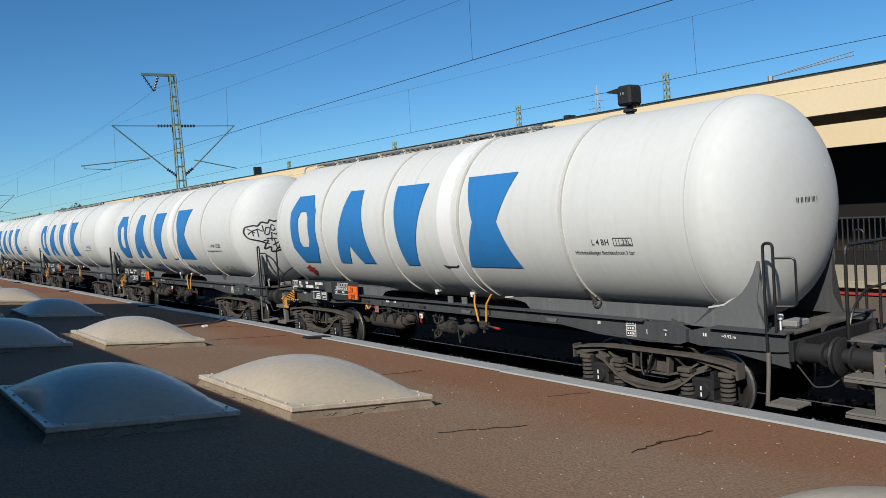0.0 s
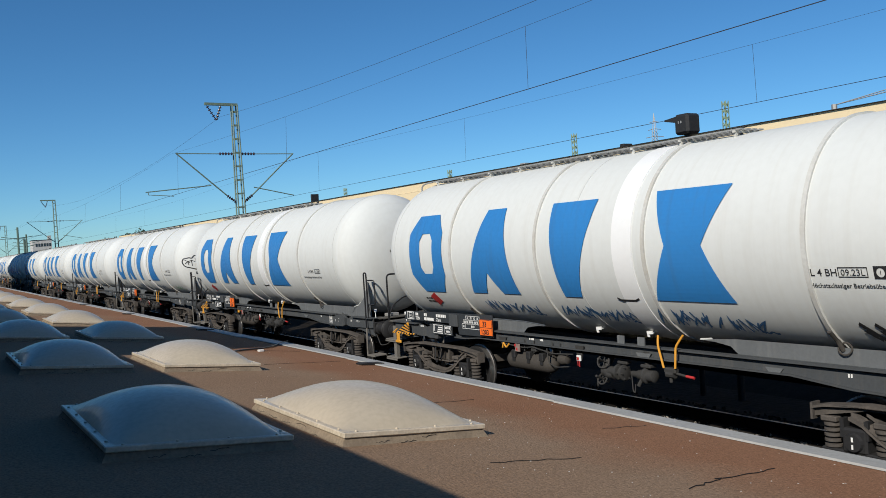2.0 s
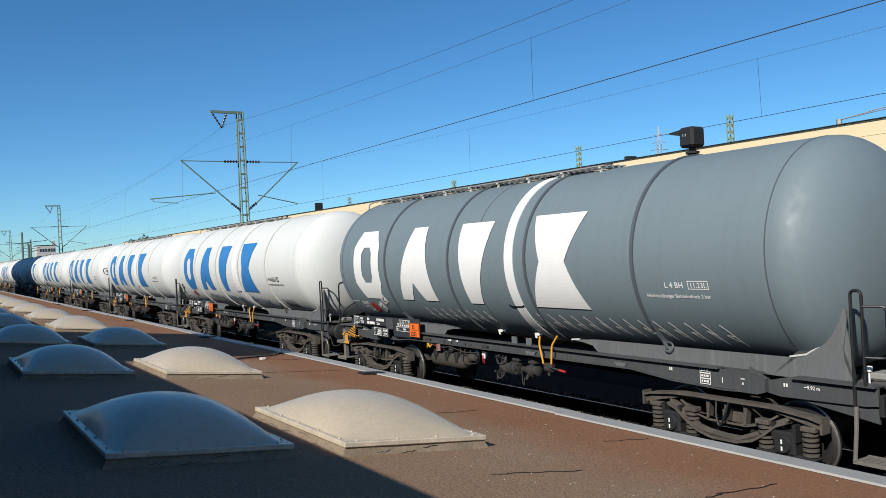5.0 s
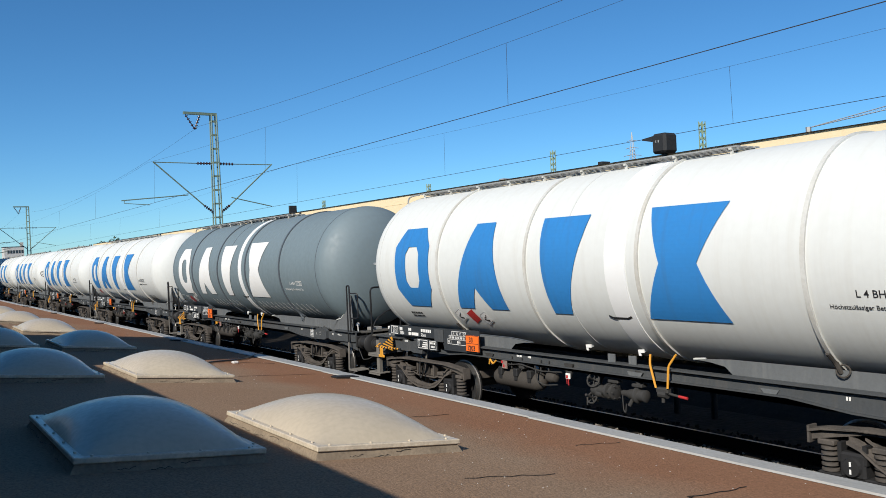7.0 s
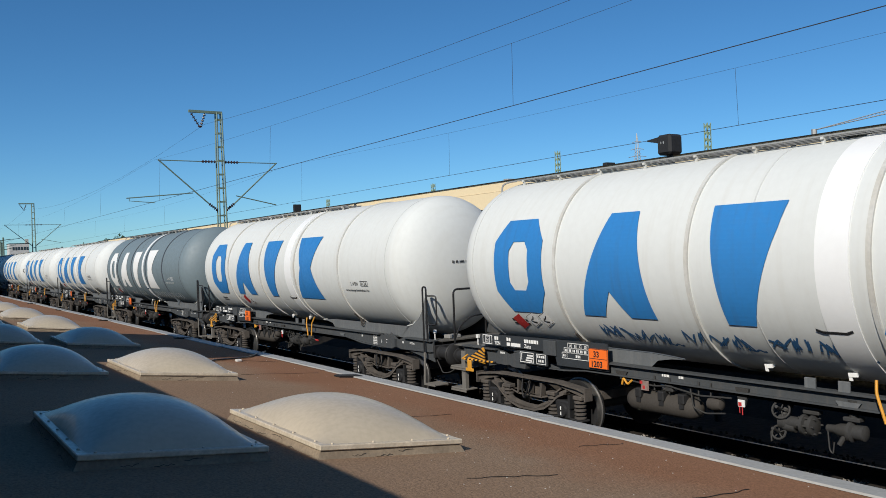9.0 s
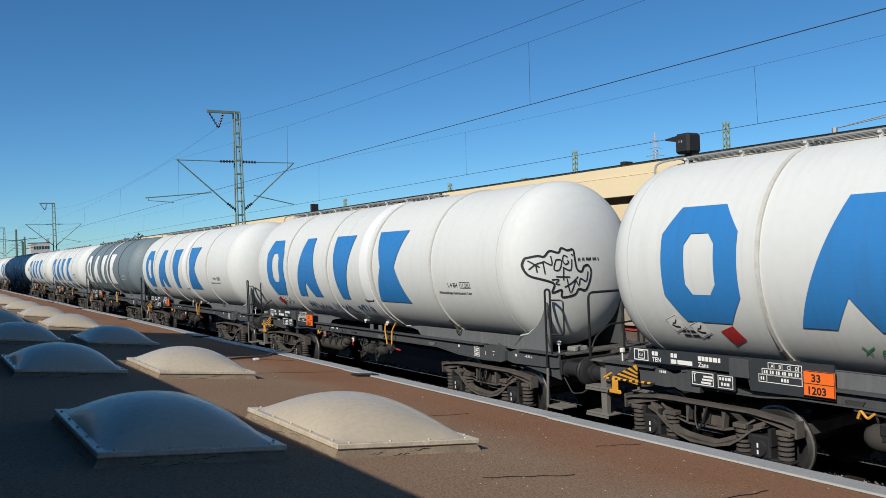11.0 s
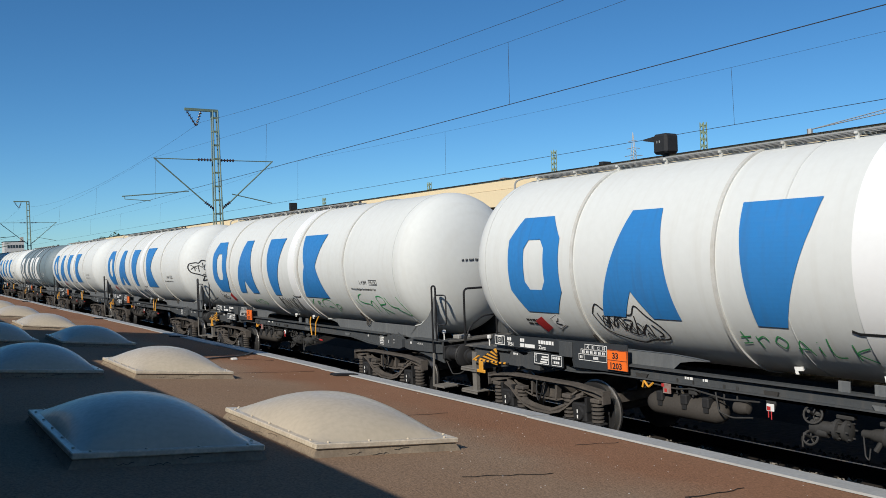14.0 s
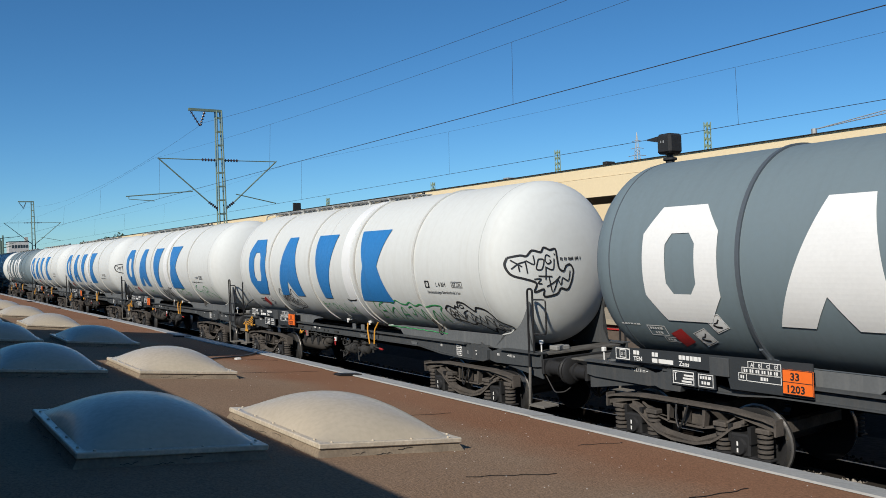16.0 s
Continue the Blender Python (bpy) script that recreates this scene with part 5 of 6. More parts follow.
CIGAR_IN = [[(0.06 + 0.056 * i + g.uniform(-0.02, 0.02), 0.62 - 0.022 * i + (0.17 if i % 2 else -0.13) + g.uniform(-0.04, 0.04)) for i in range(15)],
            [(0.10 + 0.08 * i + g.uniform(-0.02, 0.02), 0.55 - 0.03 * i + (0.14 if i % 2 else -0.10)) for i in range(9)],
            [(0.34 + 0.04 * math.cos(k), 0.86 + 0.06 * math.sin(k)) for k in range(7)], [(0.08, 0.75), (0.16, 0.50)], [(0.17, 0.52), (0.08, 0.56)],
            [(0.3, 0.6), (0.42, 0.74), (0.5, 0.5)], [(0.80, 0.3), (0.88, 0.24), (0.94, 0.16), (0.84, 0.1), (0.78, 0.2), (0.80, 0.3)], [(0.70, 0.6), (0.76, 0.5), (0.74, 0.36)]]
LOOPS = [[(0.18, 0.96), (0.1, 0.85), (0.09, 0.63), (0.17, 0.52), (0.27, 0.48), (0.32, 0.3), (0.33, 0.07)], [(0.3, 0.4), (0.33, 0.62), (0.37, 0.63), (0.4, 0.44), (0.4, 0.15)],
         [(0.53, 0.04), (0.5, 0.44), (0.48, 0.85), (0.59, 0.85), (0.61, 0.56), (0.48, 0.44), (0.65, 0.1)], [(0.65, 0.85), (0.7, 0.48), (0.83, 0.37)], [(0.8, 0.33), (0.99, 0.1), (0.88, 0.9)], [(0.01, 0.67), (0.07, 0.33)]]
FACE = [[(0.04, 0.95), (0.14, 0.5)], [(0.20, 0.98), (0.05, 0.55)], [(0.28, 0.6), (0.36, 0.75), (0.30, 0.8), (0.27, 0.5), (0.34, 0.35)],
        [(0.44, 0.3), (0.46, 0.8), (0.56, 0.98), (0.72, 0.92), (0.80, 0.6), (0.82, 0.1)], [(0.54, 0.35), (0.60, 0.45), (0.66, 0.43), (0.72, 0.35)], [(0.57, 0.72), (0.575, 0.7)], [(0.66, 0.72), (0.665, 0.7)],
        [(0.86, 0.15), (0.85, 0.6), (0.94, 0.65), (0.97, 0.45), (0.87, 0.35)]]
TWIGS = [[(0.02, 0.9), (0.05, 0.55)], [(0.0, 0.68), (0.09, 0.74)], [(0.0, 0.45), (0.08, 0.5)], [(0.13, 0.75), (0.15, 0.3)], [(0.13, 0.62), (0.19, 0.76), (0.22, 0.6)], [(0.27, 0.6), (0.31, 0.8), (0.36, 0.6), (0.32, 0.38), (0.27, 0.6)],
         [(0.42, 0.2), (0.46, 0.7), (0.52, 0.2)], [(0.42, 0.42), (0.51, 0.4)], [(0.58, 0.55), (0.585, 0.2)], [(0.58, 0.7), (0.582, 0.68)], [(0.66, 0.85), (0.665, 0.25), (0.74, 0.22)], [(0.82, 0.7), (0.83, 0.15)], [(0.93, 0.62), (0.83, 0.4), (0.95, 0.1)]]
HUMPS = [[(0.0, 0.6), (0.02, 0.9), (0.08, 0.98), (0.12, 0.8), (0.16, 0.85), (0.20, 0.98), (0.26, 0.9), (0.32, 0.82), (0.38, 0.95), (0.45, 0.82), (0.52, 0.8), (0.58, 0.9), (0.64, 0.76), (0.72, 0.84), (0.78, 0.74), (0.9, 0.84), (1.0, 0.8), (0.96, 0.6), (0.99, 0.15)],
         [(0.0, 0.6), (0.03, 0.3), (0.0, 0.1), (0.07, 0.12)], [(0.06, 0.6), (0.10, 0.75), (0.13, 0.5), (0.16, 0.1)], [(0.07, 0.45), (0.14, 0.42)], [(0.20, 0.75), (0.21, 0.1)], [(0.22, 0.4), (0.30, 0.62), (0.31, 0.1)],
         [(0.36, 0.1), (0.42, 0.68), (0.46, 0.1)], [(0.38, 0.35), (0.46, 0.33)], [(0.52, 0.66), (0.58, 0.7), (0.56, 0.36), (0.52, 0.42)], [(0.60, 0.6), (0.66, 0.22), (0.70, 0.62), (0.73, 0.14)],
         [(0.76, 0.6), (0.80, 0.2), (0.86, 0.62), (0.90, 0.2), (0.93, 0.55)]]
KNOT = [[(0.0, 0.7), (0.10, 0.95), (0.22, 0.8), (0.30, 1.0), (0.42, 0.78), (0.60, 0.72), (0.70, 0.95), (0.82, 0.72), (0.97, 0.45), (1.0, 0.18), (0.72, 0.1), (0.55, 0.02), (0.3, 0.12), (0.1, 0.3), (0.0, 0.7)],
        [(0.08, 0.72), (0.16, 0.35), (0.24, 0.7), (0.20, 0.3)], [(0.26, 0.4), (0.36, 0.66), (0.44, 0.3)], [(0.46, 0.6), (0.58, 0.55), (0.46, 0.3), (0.60, 0.22)], [(0.64, 0.7), (0.62, 0.25), (0.78, 0.5), (0.80, 0.2)], [(0.84, 0.5), (0.94, 0.28), (0.86, 0.2)]]


def slashes(bm, y0, y1, z0, z1, width, seed, n):
    """Short fat diagonal strokes in pairs."""
    g = random.Random(seed)
    for i in range(n):
        c = y0 + (y1 - y0) * i / n
        p = [(c, z1), (c - 0.10, (z0 + z1) / 2 + 0.03), (c - 0.24, z0 - 0.04 * i / n)]
        ribbon(bm, [tuple(v) for v in curve_through(p, 3)], width)
        p = [(c - 0.14, (z0 + z1) / 2 - 0.03), (c - 0.02, (z0 + z1) / 2 + g.uniform(-0.02, 0.05)), (c - 0.16, z0 + 0.03)]
        ribbon(bm, [tuple(v) for v in curve_through(p, 3)], width * 0.7)
    return bm


for k in (-1, 4, 6):
    spray(k, end_strokes, INK, [CLOUD], CAP_X[0], CAP_X[1], CAP_Z[0], CAP_Z[1], 0.034)
    spray(k, end_strokes, INK, CLOUD_IN, CAP_X[0], CAP_X[1], CAP_Z[0], CAP_Z[1], 0.022)
spray(-1, jags, NAVY, 2.2, 0.6, 1.66, 1.90, 0.024, 8, 12)
spray(-1, jags, NAVY, -1.0, -2.7, 1.66, 1.90, 0.024, 28, 13)
spray(-1, side_strokes, GREEN, LOOPS, -4.4, -5.4, 1.62, 1.84, 0.02)
spray(1, jags, NAVY, 3.1, 1.7, 1.70, 1.92, 0.024, 23, 12)
spray(1, jags, NAVY, 1.1, -0.6, 1.68, 1.92, 0.024, 3, 14)
spray(1, jags, NAVY, -1.05, -2.8, 1.66, 1.92, 0.024, 5, 14)
spray(1, slashes, INK, -4.08, -5.0, 1.60, 1.84, 0.05, 6, 5)
spray(2, slashes, SIGN_W, 2.6, 0.2, 1.64, 1.88, 0.024, 7, 8)
spray(2, slashes, SIGN_W, -0.8, -5.2, 1.64, 1.90, 0.024, 8, 15)
spray(4, jags, NAVY, 3.1, 1.8, 1.70, 1.92, 0.024, 9, 12)
spray(4, jags, NAVY, 1.5, 0.5, 1.72, 1.95, 0.026, 10, 8)
spray(4, jags, NAVY, 0.2, -0.9, 1.72, 1.95, 0.026, 29, 9)
spray(5, side_strokes, GREEN, FACE, 2.7, 1.8, 1.66, 1.86, 0.018)
spray(5, scrawl, INK, -0.9, 0.7, 1.62, 2.0, 0.024, 12, 10)
spray(5, side_strokes, GREEN, FACE, -1.25, -2.9, 1.66, 2.0, 0.018)
spray(5, side_strokes, GREEN, LOOPS, -3.85, -5.95, 1.72, 2.2, 0.021)
spray(6, side_strokes, INK, KNOT, 3.52, 2.25, 1.64, 2.24, 0.022)
spray(6, side_strokes, INK, CIGAR_IN, 3.42, 2.40, 1.66, 2.16, 0.016, False)
spray(6, side_strokes, GREEN, TWIGS, 1.05, -0.7, 1.62, 1.98, 0.017)
spray(6, side_strokes, GREEN, HUMPS, -1.6, -4.3, 1.60, 2.10, 0.026)
spray(6, side_strokes, INK, [CIGAR], -4.4, -6.15, 1.55, 2.11, 0.034)
spray(6, side_strokes, INK, CIGAR_IN, -4.4, -6.15, 1.55, 2.11, 0.018, False)
bm = tube(B(), [(-0.91, -1.65 - 0.1 * i, 1.478 - 0.02 * abs(math.sin(0.9 * i)) - 0.0015 * i) for i in range(24)], 0.010, 4)
part("spray_paint", bm, GREEN, wagons[6], "sprayed wavy line in green")
spray(7, scrawl, SIGN_W, 0.2, 2.2, 1.62, 1.98, 0.03, 21, 9)
for k, marks in ((3, stencils(-4.24, -4.72, "01.24", -3.92)), (1, stencils(-3.71, -4.08, "09.23", -3.68, -4.53, True)), (5, stencils(-4.33, -4.80, "10.23", -3.89)), (6, stencils(-4.40, -4.96, "07.23", -4.05, -4.10))):
    for c in wagons[k].children:
        if c.get("label") == "black stencilled lettering":
            c.data = mesh_of("inscription", marks, INK)

# ---- overhead line ----
def lattice(name, parent, h, w0, w1, mat, step=0.62, cross=False):
    """A square lattice mast: four tapering corner angles with rungs."""
    bm = B()
    for sx in (-1, 1):
        for sy in (-1, 1):
            prism_pts = [(sx * w0 / 2, sy * w0 / 2, 0), (sx * w1 / 2, sy * w1 / 2, h)]
            tube(bm, prism_pts, 0.035, 4)
    n = int(h / step)
    for i in range(n):
        z = h * (i + 0.5) / n
        w = w0 + (w1 - w0) * z / h
        for sy in (-1, 1):
            box(bm, -w / 2, w / 2, sy * w / 2 - 0.012, sy * w / 2 + 0.012, z - 0.03, z + 0.03)
        for sx in (-1, 1):
            box(bm, sx * w / 2 - 0.012, sx * w / 2 + 0.012, -w / 2, w / 2, z - 0.03, z + 0.03)
    if cross:
        for i in range(n):
            z0, z1 = h * i / n, h * (i + 1) / n
            w = (w0 + w1) / 4
            for sy in (-1, 1):
                rod(bm, (-w, sy * w, z0), (w, sy * w, z1), 0.025, 4)
                rod(bm, (sy * w, -w, z0), (sy * w, w, z1), 0.025, 4)
    return part(name, bm, mat, parent)


def insulator(a, b, n=5, r=0.07):
    a, b = Vector(a), Vector(b)
    bm = rod(B(), a, b, 0.025, 8)
    for i in range(n):
        c = a.lerp(b, (i + 0.5) / n)
        d = (b - a).normalized() * 0.02
        rod(bm, c - d, c + d, r, 10)
    return bm


def mast_thing():
    m = empty("catenary_mast", "grey-green lattice mast with two cantilevers for the overhead line", "mast", "masts of the overhead line")
    lattice("shaft", m, 10.15 + 0.3, 0.42, 0.24, MAST)
    part("crossbar", box(B(), -1.42, 0.16, -0.06, 0.06, 10.40, 10.52), MAST, m)
    part("insulator", insulator((-1.32, 0, 10.38), (-0.90, 0, 9.70)), CERAM, m)
    part("insulator", insulator((-0.66, 0, 10.38), (-0.90, 0, 9.70)), CERAM, m)
    for s, tip, low, inn in ((-1, -2.9, -4.35, -1.35), (1, 2.85, 2.75, 0.72)):
        bm = B()
        tube(bm, [(s * 0.9, 0, 8.11), (tip, 0, 8.12)], 0.022, 6)
        tube(bm, [(tip, 0, 8.14), (s * 0.62, 0, 6.12)], 0.032, 8)
        tube(bm, [(inn, 0, 6.62 if s < 0 else 6.5), (low, 0, 6.36 if s < 0 else 6.06)], 0.024, 6)
        if s < 0:
            tube(bm, [(low + 0.12, 0, 6.34), (low + 0.12, 0, 6.24), (-3.1, 0, 6.16)], 0.018, 6)
        part("cantilever", bm, MAST, m)
        part("insulator", insulator((s * 0.2, 0, 8.11), (s * 0.9, 0, 8.11)), CERAM, m)
        part("insulator", insulator((s * 0.2, 0, 5.80), (s * 0.62, 0, 6.12)), CERAM, m)
    part("footing", box(B(), -0.5, 0.5, -0.5, 0.5, -0.2, 0.35, 0.03), CONC, m)
    return m


MAST_Y = [-24.6, 38.3, 101.2, 164.0, 227.0, 290.0]
first_mast = mast_thing()
first_mast.location = (13.1, MAST_Y[0], -0.37)
for y in MAST_Y[1:]:
    copy_thing(first_mast, Matrix.Translation((13.1, y, -0.37)))


def wire(name, label, pts_of, spans, r):
    bm = B()
    path = []
    for a, b in spans:
        for i in range(16):
            path.append(pts_of(a, b, i / 16))
    path.append(pts_of(*spans[-1], 1.0))
    tube(bm, path, r, 5)
    return solid(name, bm, WIRE, label, "wire")


spans = list(zip(MAST_Y, MAST_Y[1:]))
DROPPERS = [-11.9, 0.0, 12.1, 24.2, 37.0, 49.5, 61.5, 74.0, 86.5]
for tx, zc, zm, low in ((9.85, 5.80, 7.72, 7.0), (16.65, 5.79, 7.72, 7.16)):
    wire("contact_wire", "dark contact wire over the railway track", lambda a, b, t, x=tx, z=zc: (x, a + (b - a) * t, z), spans, 0.007)
    wire("messenger_wire", "thin sagging messenger wire over the track", lambda a, b, t, x=tx, z=zm, s=low: (x + 0.12, a + (b - a) * t, z - (z - s) * 4 * t * (1 - t)), spans, 0.003)
    for y in DROPPERS:
        a, b = next(sp for sp in spans if sp[0] <= y < sp[1])
        t = (y - a) / (b - a)
        z = zm - (zm - low) * 4 * t * (1 - t)
        solid("dropper", rod(B(), (tx, y, zc), (tx + 0.12, y + 0.12, z), 0.004, 5), WIRE, "thin dropper wire between two overhead wires", "wire", "droppers")
wire("feeder_wire", "thin feeder wire hung from the masts", lambda a, b, t: (12.4, a + (b - a) * t, 9.5 - 1.1 * 4 * t * (1 - t)), spans, 0.005)

# ---- signal, platform lamp, posts and far things ----
signal = empty("signal", "black boxed light signal on a short post", "signal", at=(13.2, 11.24, -0.33))
bm = box(B(), -0.20, 0.20, -0.18, 0.18, 5.20, 5.61, 0.05)
part("housing", bm, BLACK, signal)
bm = prism(B(), [(0.15, 5.58), (0.46, 5.55), (0.46, 5.52), (0.15, 5.45)], -0.15, 0.15)
part("hood", bm, BLACK, signal)
part("post", rod(B(), (0, 0, -0.1), (0, 0, 5.0), 0.06, 12), BLACK, signal)
bm = B()
lathe(bm, [(5.0, 0.09), (5.06, 0.09), (5.08, 0.14), (5.12, 0.14), (5.14, 0.07), (5.2, 0.07)], (0, 0, 0), "z", 12)
part("clamp", bm, BLACK, signal)
bm = B()
bars(bm, 0.06, 5.42, 0.05, [0.02, 0.03], -0.204, 0.04)
part("mark", bm, GALV, signal)


cabinet = empty("signal_cabinet", "dark blue steel signal cabinet with a paler door beside the track", "cabinet", at=(13.25, 10.35, -0.43))
part("body", box(B(), -0.24, 0.24, -0.36, 0.36, 1.22, 2.38, 0.02), NAVY_STEEL, cabinet, "dark blue steel body")
part("roof", box(B(), -0.29, 0.29, -0.41, 0.41, 2.38, 2.43, 0.012), NAVY_STEEL, cabinet)
part("door", box(B(), -0.20, 0.20, -0.385, -0.362, 1.28, 2.32, 0.006), PALE_BLUE, cabinet, "pale blue door")
part("handle", box(B(), -0.17, -0.14, -0.40, -0.386, 1.7, 1.88, 0.004), BLACK, cabinet)
part("post", rod(B(), (0, 0, 0), (0, 0, 1.22), 0.07, 10), BLACK, cabinet, "black steel post")
name_board = empty("station_sign", "black station name board with white lettering under the canopy", "sign", at=(29.85, 0, 0))
part("board", box(B(), 0.0, 0.06, 18.6, 22.1, 3.55, 4.25, 0.01), PANEL, name_board)
part("lettering", writing(B(), "Basel Bad Bf", 21.75, 3.76, 0.30, -0.004, 0.004), SIGN_W, name_board, "white station name")
for y in (19.2, 21.5):
    part("hanger", rod(B(), (0.03, y, 4.25), (0.03, y, 5.18), 0.02, 8), IRON, name_board)


def lamp_post(y):
    lp = empty("platform_lamp", "pale grey platform lamp with a flat head", "lamp post", "platform lamps", at=(20.4, y, 0.75))
    part("pole", tube(B(), [(0, 0, 0), (0, 0, 2.0), (0, 0, 4.2)], 0.075, 12), LAMPGREY, lp)
    bm = lathe(B(), [(-0.62, 0.03), (-0.55, 0.10), (-0.1, 0.13), (0.12, 0.11), (0.17, 0.04)], (0, -0.1, 0), "y", 14)
    bmesh.ops.scale(bm, vec=(1.2, 1, 0.75), verts=bm.verts)
    bmesh.ops.translate(bm, vec=(0, 0, 4.25), verts=bm.verts)
    part("head", bm, LAMPGREY, lp, "", 40)
    return lp


for y in (13.95, 38.0, 62.0, 86.0):
    lamp_post(y)
for x, y, h in ((40.8, 45.2, 10.1), (40.5, 31.6, 10.1), (40.8, 62.0, 9.2), (41.0, 84.0, 9.4)):
    post = empty("lattice_post", "pale green lattice mast behind the station roof", "mast", "masts behind the station")
    post.location = (x, y, 0)
    lattice("shaft", post, h, 0.30, 0.26, POST_G, 0.4, True)

for x, y, h in ((13.7, 150.0, 9.2), (19.4, 200.0, 8.8), (18.0, 181.0, 9.0), (11.8, 200.0, 7.9), (23.5, 240.0, 9.5)):
    post = empty("line_mast", "slender grey mast of the overhead line far off", "mast", "far masts of the overhead line")
    post.location = (x, y, -0.3)
    part("shaft", tube(B(), [(0, 0, 0), (0, 0, h + 0.3)], 0.16, 6), MAST, post)
    part("arm", tube(B(), [(-2.4, 0, h - 1.2), (0, 0, h - 1.6), (2.2, 0, h - 1.2)], 0.05, 6), MAST, post)

city = empty("office_block", "pale office block with rows of windows far off", "building", at=(38.1, 332, -0.4))
part("wall", box(B(), -3.2, 3.2, 0, 8, 0, 11.9), PLASTER, city)
part("roof", box(B(), -3.35, 3.35, -0.1, 8.1, 11.9, 12.1), TAR, city)
part("tower", box(B(), 2.3, 3.3, 2, 4, 12.1, 13.6), LAMPGREY, city)
pane = mesh_of("window", box(B(), -0.33, 0.33, -0.06, -0.005, -0.55, 0.55), GLASS)
for j in range(4):
    for i in range(6):
        part("window", pane, None, city, at=(-1.9 + 0.9 * i, 0, 2.4 + 2.6 * j))


def tree(x, y, h, spread, seed):
    g = random.Random(seed)
    t = empty("tree", "dark green broad-leaved tree beyond the station roof", "tree", "trees behind the station", at=(x, y, -0.4))
    bm = B()
    rings = [((0, 0, 0), 0.22), ((0.1, 0, h * 0.35), 0.16), ((0.05, 0.1, h * 0.7), 0.08)]
    for (a, ra), (b, rb) in zip(rings, rings[1:]):
        tube(bm, [a, b], (ra + rb) / 2, 8)
    for _ in range(7):
        a = g.uniform(0, 6.28)
        tube(bm, [(0.05, 0, h * g.uniform(0.35, 0.6)), (spread * 0.6 * math.cos(a), spread * 0.6 * math.sin(a), h * g.uniform(0.65, 0.9))], 0.05, 5)
    part("trunk", bm, RUST, t)
    verts, faces = [], []
    for _ in range(1600):
        v = Vector((g.gauss(0, 1), g.gauss(0, 1), g.gauss(0, 1))).normalized() * g.uniform(0.5, 1.0) ** 0.5
        lump = 0.8 + 0.25 * noise.noise(v * 2.2 + Vector((seed, 0, 0)))
        c = Vector((v.x * spread * lump, v.y * spread * lump, h * 0.68 + v.z * h * 0.32 * lump))
        m = Euler((g.uniform(0, 6), g.uniform(0, 6), g.uniform(0, 6))).to_matrix()
        k = len(verts)
        q = g.uniform(0.10, 0.22)
        verts += [c + m @ Vector(p) * q for p in ((-1, 0, 0), (0, -0.5, 0.1), (1, 0, 0), (0, 0.5, 0.1))]
        faces.append((k, k + 1, k + 2, k + 3))
    me = bpy.data.meshes.new("crown")
    me.from_pydata(verts, [], faces)
    me.materials.append(LEAF)
    part("crown", me, None, t)


tree(28.6, 139.5, 7.9, 1.9, 1)
tree(31.2, 141.0, 8.5, 2.1, 2)
tree(25.5, 143.0, 7.3, 1.6, 3)

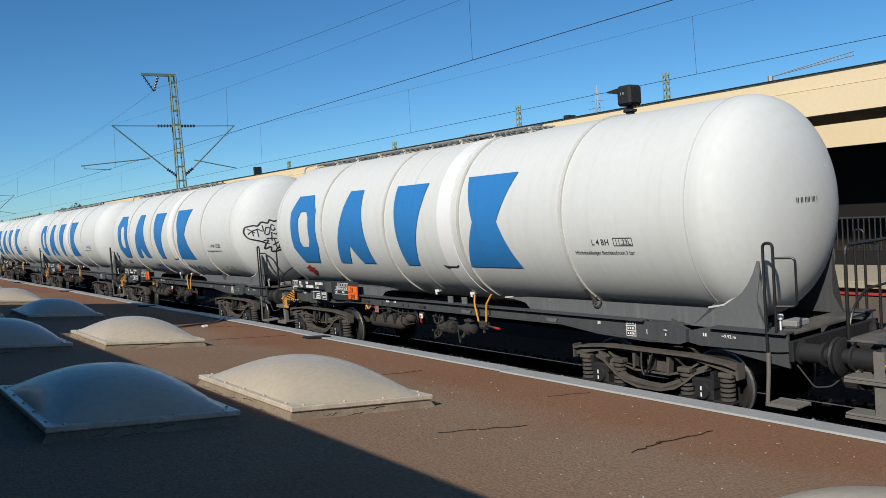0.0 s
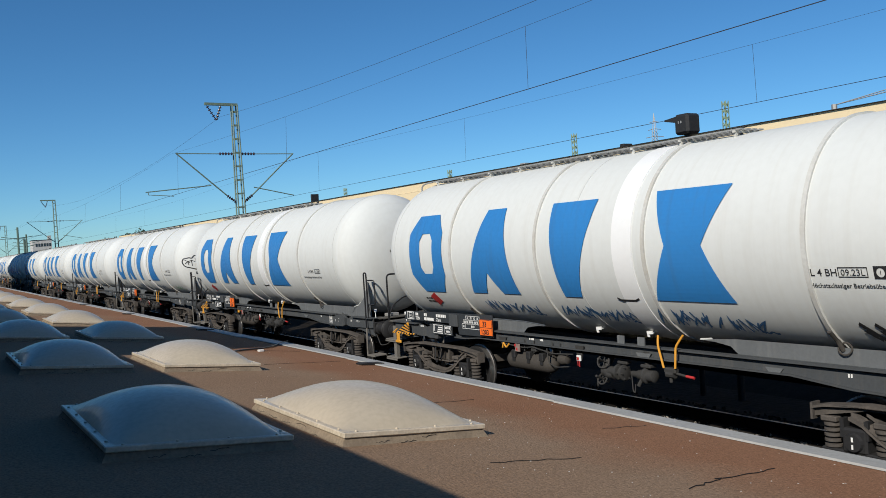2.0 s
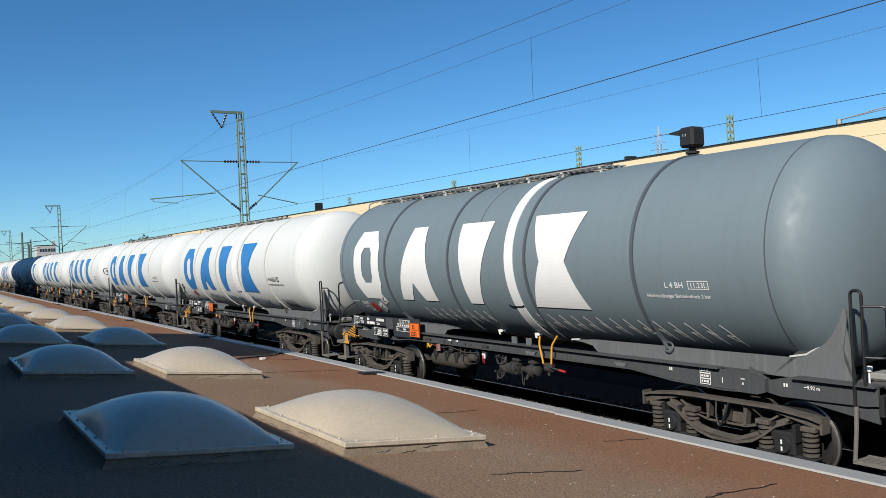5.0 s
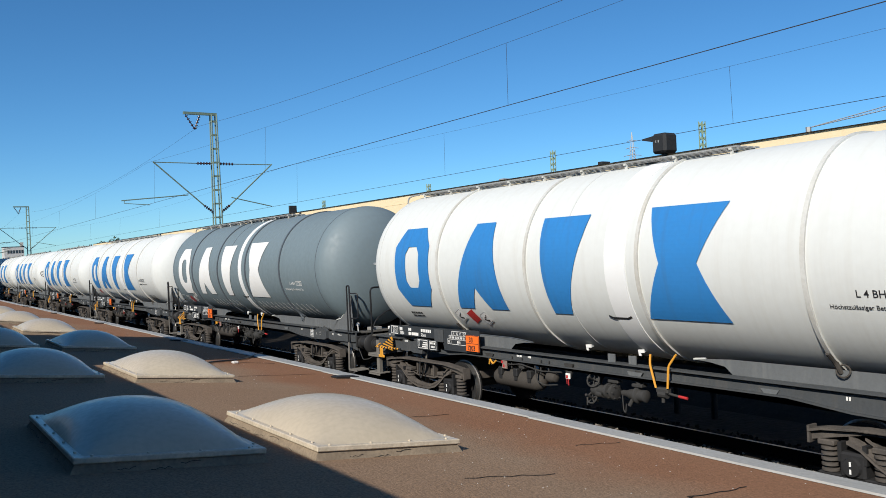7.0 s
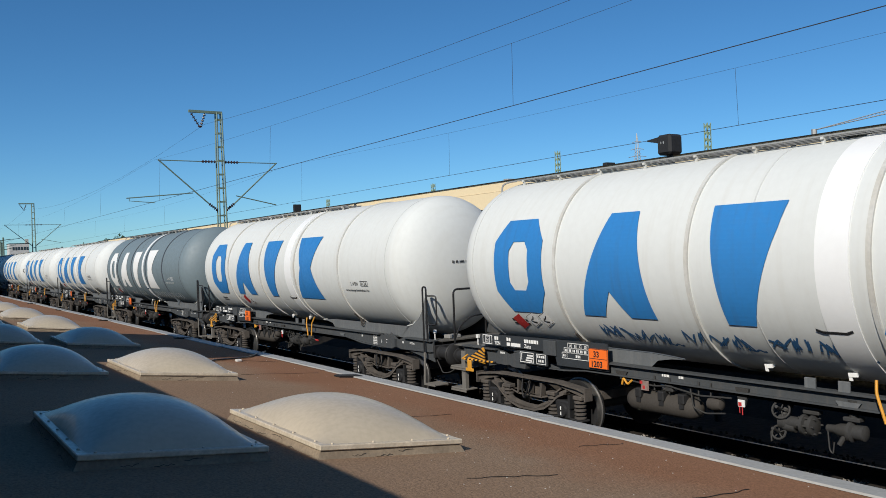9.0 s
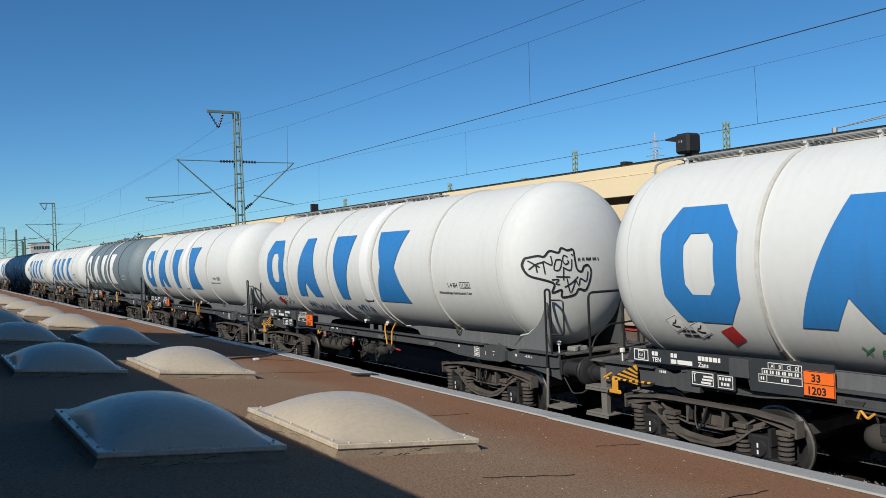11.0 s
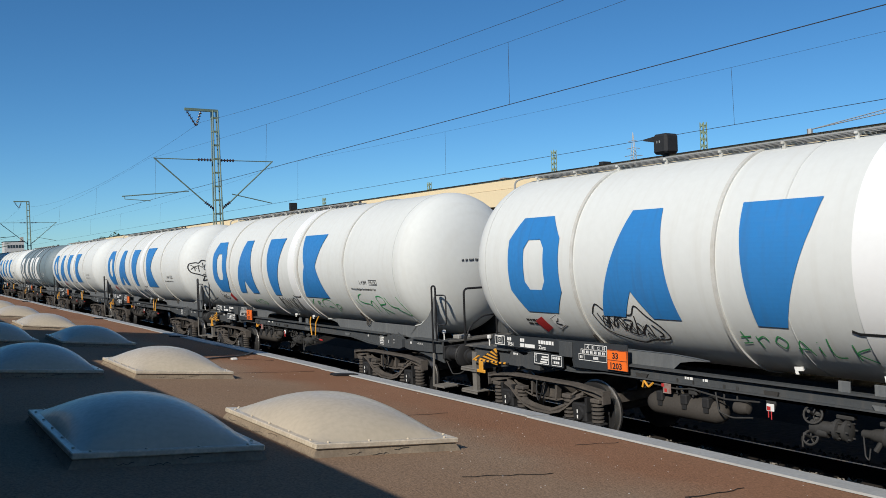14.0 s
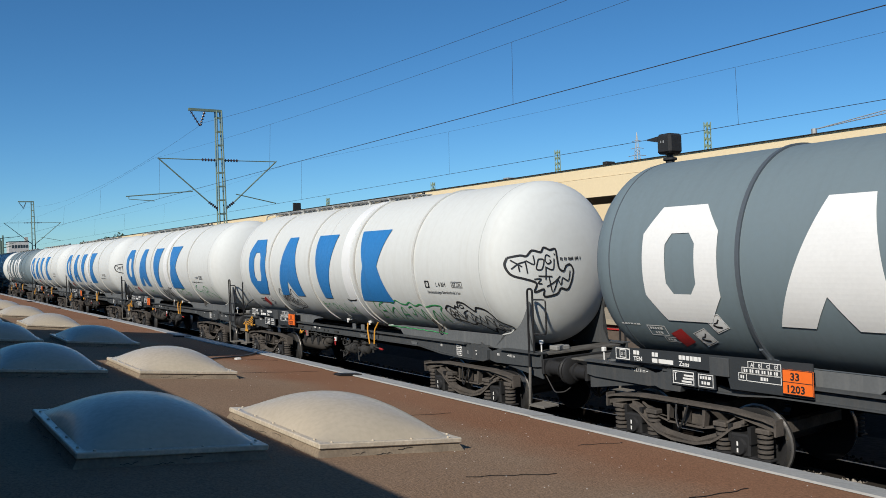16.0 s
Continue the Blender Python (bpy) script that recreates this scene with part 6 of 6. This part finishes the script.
pylon = empty("power_pylon", "slender steel lattice power pylon far behind the station", "pylon", at=(152.0, 139.5, -0.4))
bm = B()
for sx in (-1, 1):
    for sy in (-1, 1):
        tube(bm, [(sx * 2.6, sy * 2.6, 0), (sx * 0.5, sy * 0.5, 24), (0, 0, 30.4)], 0.09, 4)
for i in range(14):
    z0, z1 = 15 + 0.8 * i, 15.8 + 0.8 * i
    w0, w1 = 2.6 - 2.1 * min(24, z0) / 24, 2.6 - 2.1 * min(24, z1) / 24
    for sy in (-1, 1):
        rod(bm, (-w0, sy * w0, z0), (w1, sy * w1, z1), 0.05, 4)
        rod(bm, (w0, sy * w0, z0), (-w1, sy * w1, z1), 0.05, 4)
part("tower", bm, GALV, pylon)
for z, r in ((24.6, 1.5), (26.4, 1.1), (28.2, 0.8)):
    bm = B()
    tube(bm, [(-r, r, z), (0, 0, z + 0.3), (r, -r, z)], 0.08, 4)
    part("crossarm", bm, GALV, pylon)
crane = empty("crane", "pale blue lattice crane boom far behind the station roof", "crane")
a, b = Vector((170.0, 104.2, 26.6)), Vector((186.0, 93.5, 30.2))
bm = B()
tube(bm, [a, b], 0.10, 4)
tube(bm, [a, b + Vector((0, 0, 0.9))], 0.10, 4)
for i in range(22):
    p = a.lerp(b, i / 22)
    q = a.lerp(b + Vector((0, 0, 0.9)), (i + 0.5) / 22)
    tube(bm, [p, q, a.lerp(b, (i + 1) / 22)], 0.05, 4)
part("boom", bm, GALV, crane)
part("mast", tube(B(), [(170.0, 104.2, -0.4), (170.0, 104.2, 26.8)], 0.6, 6), GALV, crane)
for x, y0, y1, h in ((30.0, 18.2, 18.8, 0.45), (30.0, 16.5, 17.2, 0.3), (30.0, 29.3, 29.6, 0.6), (26.0, 58.6, 58.8, 0.5), (29.0, 36.0, 36.4, 0.4)):
    bm = box(B(), x - 0.3, x + 0.3, y0, y1, 6.36, 6.6 + h, 0.02)
    solid("roof_vent", bm, BLACK if h > 0.4 else GALV, "small dark vent box on the station roof", "vent", "vents on the station roof")


# ---- movement ----
def motions():
    for k, w in wagons.items():
        walk(w, [(t, Matrix.Translation((10.0, FIRST - PITCH * k + s, 0))) for t, s in TRAVEL])
    ts = [t for t, _ in TRAVEL]
    ss = [s for _, s in TRAVEL]
    for k in range(-1, 8):
        for bg in kids(wagons[k], "bogie"):
            for ws in kids(bg, "wheelset"):
                y = ws.location.y
                rows = []
                for i in range(161):
                    t = i / 10
                    rows.append((t, pose(0, y, 0.46, -math.degrees(np.interp(t, ts, ss) / 0.46) % 360, 0, 0)))
                walk(ws, rows)


motions()
